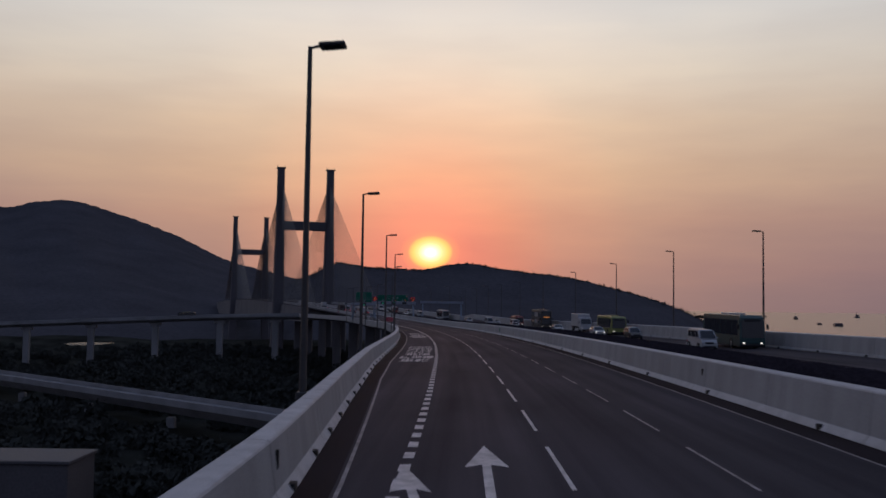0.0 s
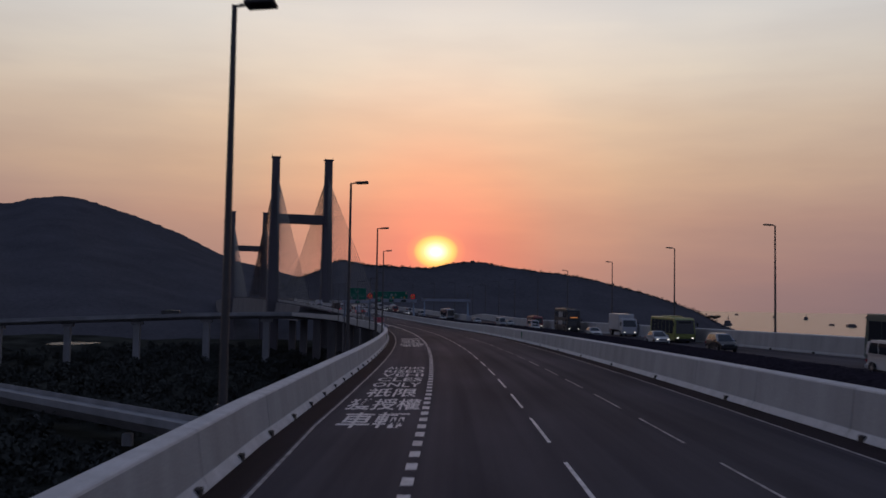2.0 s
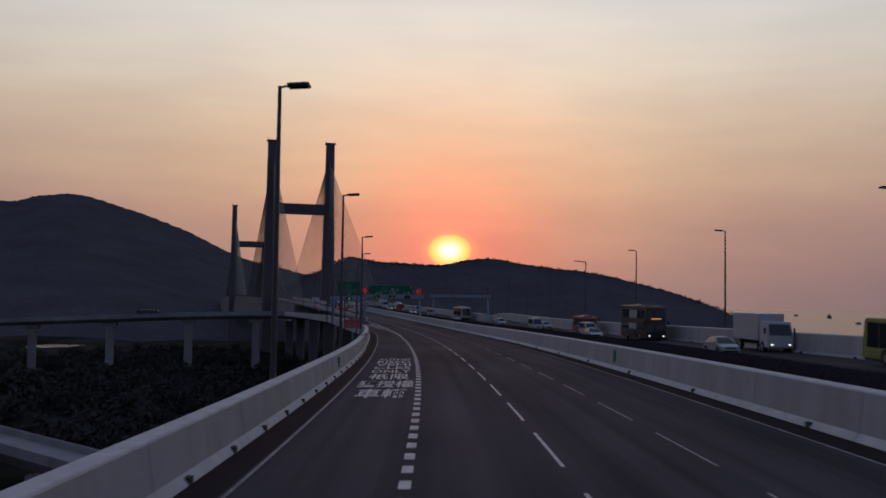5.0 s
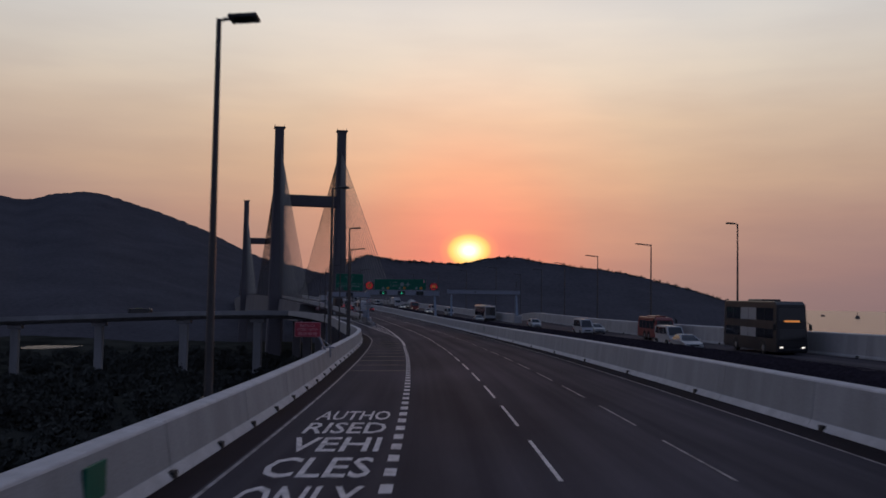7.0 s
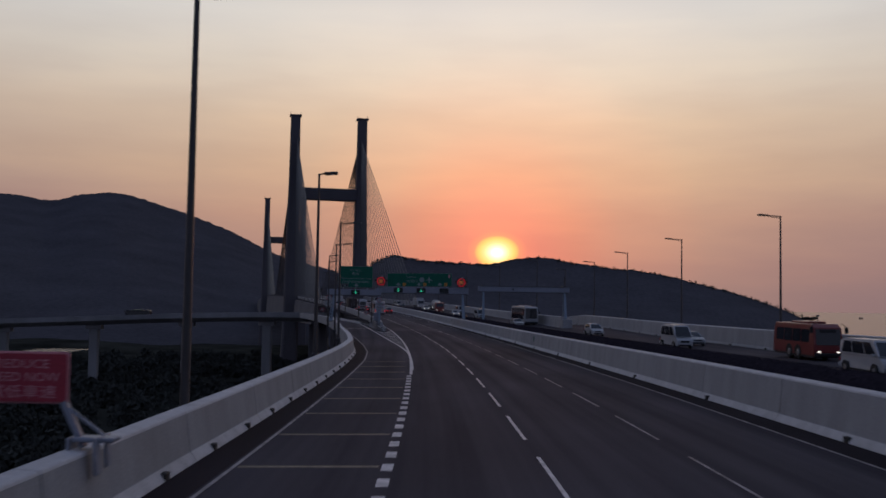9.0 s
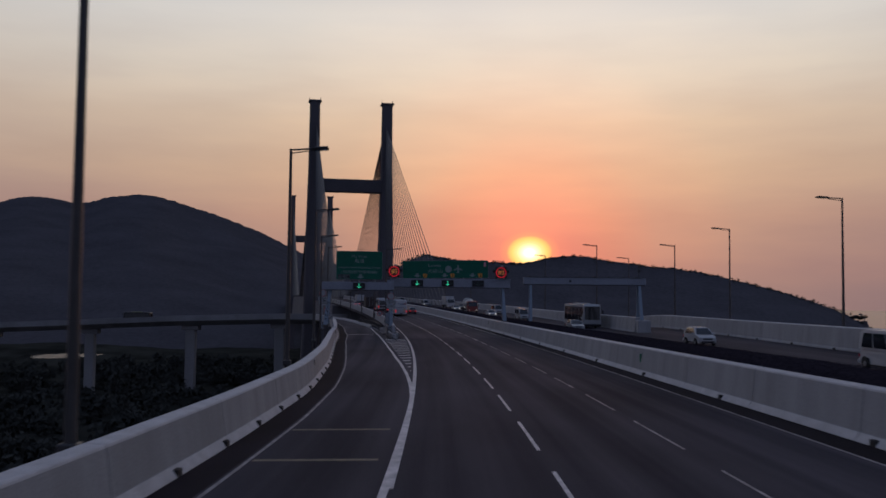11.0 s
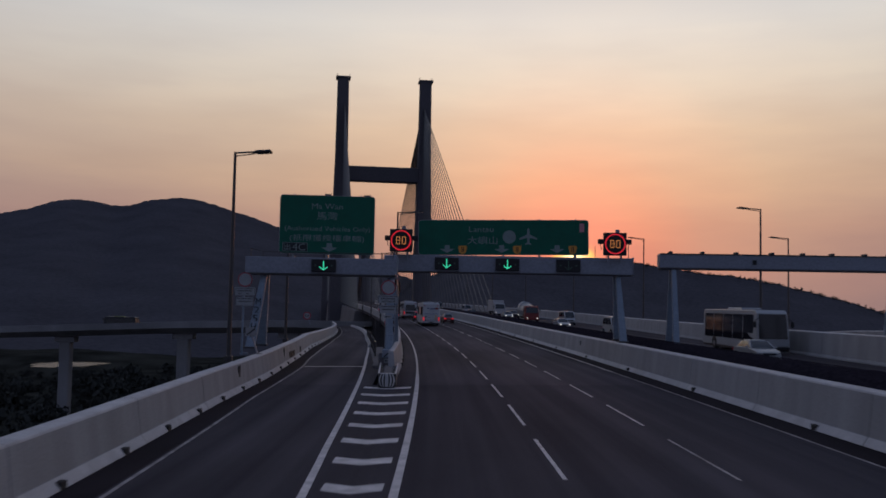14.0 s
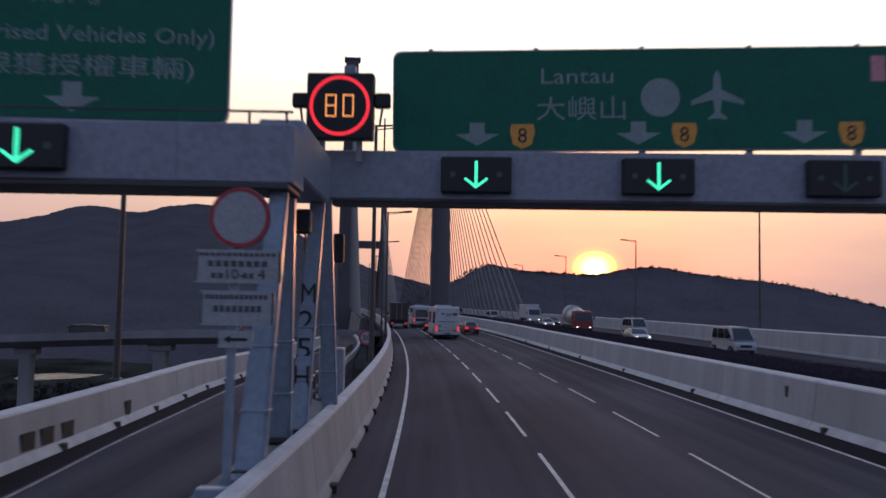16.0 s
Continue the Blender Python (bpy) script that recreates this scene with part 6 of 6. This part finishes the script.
# ---- boats and the low block beside the ramp ----
def boat(x, y, L, kind):
    ob = thing("boat", "small dark cargo boat on the hazy sea" if kind else "low dark barge on the hazy sea", "boat", Matrix.Translation((x, y, SEA)) @ Matrix.Rotation(radians(70), 4, "Z"), "boats")
    b = L * .11
    bm = poly_prism(bmesh.new(), [(-L / 2, -b), (L * .36, -b), (L / 2, 0), (L * .36, b), (-L / 2, b)], "z", -1, L * .06)
    part("hull", bm, BOAT, ob)
    part("house", boxed(-L * .4, -L * .18, -b * .8, b * .8, L * .06, L * (.16 if kind else .09), .2, 1), BOAT, ob)
    if kind:
        part("mast", beamed((L * .1, 0, L * .05), (L * .1, 0, L * .3), L * .012, n=6), BOAT, ob)
        part("derrick", beamed((L * .1, 0, L * .08), (L * .32, 0, L * .2), L * .008, n=6), BOAT, ob)


for az, d, L, k in ((-19.6, 3600, 60, 0), (-21.3, 3300, 62, 1), (-22.6, 2550, 50, 0), (-23.6, 2450, 85, 0), (-24.6, 3900, 70, 1), (-16.9, 2300, 75, 1), (-27.5, 3200, 60, 0), (-30, 2800, 70, 1), (-17.5, 4000, 60, 0)):
    boat(1 - d * math.sin(radians(az)), 12 + d * math.cos(radians(az)), L, k)

blk = thing("utility_block", "low flat-roofed dark concrete block in the scrub", "building", Matrix.Translation((-72, 172, -32)))
part("wall", boxed(-12, 10, -6, 6, -8, 6.0, .2, 1), BOAT, blk)
part("roof", boxed(-12.4, 10.4, -6.4, 6.4, 6.0, 6.6, .1, 1), BOAT, blk)


# ---- painted marks ----
marks = thing("road_marking", "worn white painted lane lines and marks on asphalt", "road marking", kind="structure")
dash_at = knots((0, 29.6), (7, 92.7), (19, 198.9), (29, 286.6), (35, 338.5), (75, 690))
LANE_1 = knots((30, .08), (50, 0), (75, -.09), (105, -.05), (168, -.14), (212, -.13), (262, .08), (300, 0), (335, .04), (360, .0))
LANE_2 = knots((30, 3.68), (75, 3.54), (105, 3.53), (170, 3.42), (200, 3.53), (268, 3.68), (300, 3.63), (335, 3.68), (360, 3.6))
DIVIDER = knots((36, -3.42), (68, -3.645), (165, -3.645), (195, -3.71), (234, -3.66))
for lane, wide in ((LANE_1, .048), (LANE_2, .036)):
    for k in range(-4, 66):
        s = dash_at(k) if k >= 0 else 29.6 + 8.8 * k
        faded = lane is LANE_2 and k < 31
        stripe(lambda q, f=lane, w=wide: f(q) - w, lambda q, f=lane, w=wide: f(q) + w, s, s + 5.75, marks, PAINT_WORN if faded else PAINT, "lane_dash")
stripe(7.36, 7.43, -30, 326, marks, PAINT_WORN, "edge_line")
stripe(7.35, 7.45, 326, 640, marks, name="edge_line")
stripe(lambda s: L_EDGE(s) - .045, lambda s: L_EDGE(s) + .045, -30, 508, marks, PAINT_WORN, "edge_line")
for k in range(118):
    s = 20.6 + 1.84 * k
    if s < 234:
        stripe(lambda q: DIVIDER(q) - .13, lambda q: DIVIDER(q) + .13, s, s + .9, marks, name="divider_square")
# the gore: two solid lines and chevrons
G_LEFT = knots((236, -3.55), (256, -3.45), (262, -3.6), (269, -3.88), (279.3, -4.42), (285, -4.78), (294, -5.2), (300, -5.5), (311, -5.93), (322, -6.32), (330, -6.6), (338, -6.9), (352, -7.25), (380, -8.05), (430, -8.25), (510, -8.45))
stripe(lambda s: G_LEFT(s) - .085, lambda s: G_LEFT(s) + .085, 234, 500, marks, name="edge_line")
stripe(lambda s: -3.46 - (.09 if s < 325 else .06), lambda s: -3.46 + (.09 if s < 325 else .06), 238, 640, marks, name="edge_line")
for k in range(15):
    s = 271.6 + 3.15 * k
    l, r = G_LEFT(s) + .28, -3.7
    c = (l + r) / 2
    bm = bmesh.new()
    w, v = min(.8, .55 + .03 * k), min(.5, .12 + .03 * k)
    top = [at(s + v, l, .007), at(s, c, .007), at(s + v, r, .007), at(s + v + w, r, .007), at(s + w, c, .007), at(s + v + w, l, .007)]
    vs = [bm.verts.new(p) for p in top]
    bm.faces.new((vs[0], vs[1], vs[4], vs[5]))
    bm.faces.new((vs[1], vs[2], vs[3], vs[4]))
    part("chevron", bm, PAINT, marks)
for k in range(-1, 9):
    s = 203.2 + 5.45 * k
    stripe(lambda q: L_EDGE(q) + .1, -3.9, s, s + .22, marks, PAINT_YELLOW, "rumble_bar")
for s in (330.0,):
    stripe(lambda q: L_EDGE(q) + .1, lambda q: G_LEFT(q) - .1, s, s + .3, marks, name="stop_line")
WORDS = (("AUTHO", 109.1, 106.6), ("RISED", 105.9, 103.4), ("VEHI", 102.6, 100.1), ("CLES", 99.2, 96.6), ("ONLY", 95.7, 93.1), ("祇限", 92.1, 87.9), ("獲授權", 87.0, 82.8), ("車輛", 81.9, 77.6))
for shift in (0.0, 67.3):
    for words, top, low in WORDS:
        wide = 2.35 if words[0] < "z" else 2.2
        if words == "獲授權":
            wide = 2.75
        road_lettering(words, low + shift, top + shift, -5.25 - wide / 2, -5.25 + wide / 2, marks)


def road_arrow(s, off, lean):
    """A long painted lane arrow; lean shifts its tip sideways."""
    bm = bmesh.new()
    pts = [(-.1 - lean, -7.2), (.1 - lean, -7.2), (.1 - lean * .4, -3.0), (.5 - lean * .3, -3.3), (0, 0), (-.5 - lean * .5, -3.3), (-.1 - lean * .4, -3.0)]
    bm.faces.new([bm.verts.new(at(s + v, off + u, .008)) for u, v in pts])
    for f in bm.faces:
        if f.normal.z < 0:
            f.normal_flip()
    part("arrow", bm, PAINT, marks)


road_arrow(35.5, -1.57, 0.0)
road_arrow(32.6, -3.48, -.9)

# ---- concrete barriers, panel by panel ----


def barrier(label, foot, side, s0, s1, height, panel=8.0, width=.55, notches=4.2, first=0.0, toe=False):
    """side +1: the traffic face looks to the right (towards larger offsets); each panel is a piece."""
    f = foot if callable(foot) else (lambda s: foot)
    ht = height if callable(height) else (lambda s: height)
    wall = thing("barrier", label, "barrier", kind="structure")
    n = int((s1 - s0) / panel)
    for k in range(n):
        a, b = s0 + k * panel + .02, s0 + (k + 1) * panel - .02
        prof = lambda s: [(f(s), -.3), (f(s), .08), (f(s) - side * .10, .24), (f(s) - side * .22, ht(s) - .04), (f(s) - side * (width + .14), ht(s) - .04), (f(s) - side * (width + .14), -.6)]
        part("panel", sweep(prof, a, b, 2.0), CONCRETE, wall)
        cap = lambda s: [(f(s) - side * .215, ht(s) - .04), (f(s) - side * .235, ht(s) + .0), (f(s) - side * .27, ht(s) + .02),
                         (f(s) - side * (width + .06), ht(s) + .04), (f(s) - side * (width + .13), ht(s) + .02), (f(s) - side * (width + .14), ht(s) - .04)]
        # cap top gets the paler copy, its skylight painted in
        part("cap", sweep(cap, a, b, 2.0), CONCRETE_SKYLIT, wall)
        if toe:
            # sloped toe too: painted lighter where it catches the sky
            part("toe", sweep(lambda s: [(f(s) + side * .07, -.02), (f(s) + side * .06, .03), (f(s) - side * .11, .25), (f(s) - side * .2, .25), (f(s) - side * .2, -.02)], a, b, 2.0), CONCRETE_SKYLIT, wall)
    if notches:
        k = 0
        while first + k * notches < min(s1, 420):
            s = first + k * notches
            k += 1
            if s < s0:
                continue
            bm = bmesh.new()
            m = stand(s, f(s) - side * .05, 0)
            box(bm, -.13 if side < 0 else -.1, .13 if side > 0 else .1, -.15, .15, -.02, .17, .015, 1)
            bmesh.ops.transform(bm, matrix=m, verts=bm.verts)
            part("drain", bm, SCUPPER, wall)
    return wall


barrier("pale precast concrete parapet beside the slip lane", L_FOOT, 1, -20, 508, 1.15, first=12.6, notches=4.2, toe=True)
barrier("pale precast concrete median barrier beside the fast lane", R_FOOT, -1, -20, 660, 1.38, panel=8.0, first=3, notches=12.0, toe=True)
barrier("pale concrete parapet on the far side of the oncoming carriageway", OPP_R, -1, 20, 452, knots((20, 1.52), (100, 1.58), (200, 1.74), (300, 1.82), (420, 1.7)), panel=9.0, first=30, notches=9.0)
barrier("pale concrete parapet of the oncoming bridge carriageway", OPP_MAIN_R, -1, 330, 660, knots((330, 1.84), (350, 1.74), (400, 1.52)), panel=10.0, notches=0)
barrier("pale concrete barrier along the traffic island", MAIN_L, 1, 322.6, 640, 1.3, panel=7.0, width=.35, first=331, notches=4.2)
barrier("pale concrete kerb wall of the slip road", SLIP_R, -1, 353, 508, .4, panel=7.0, width=.3, notches=0)
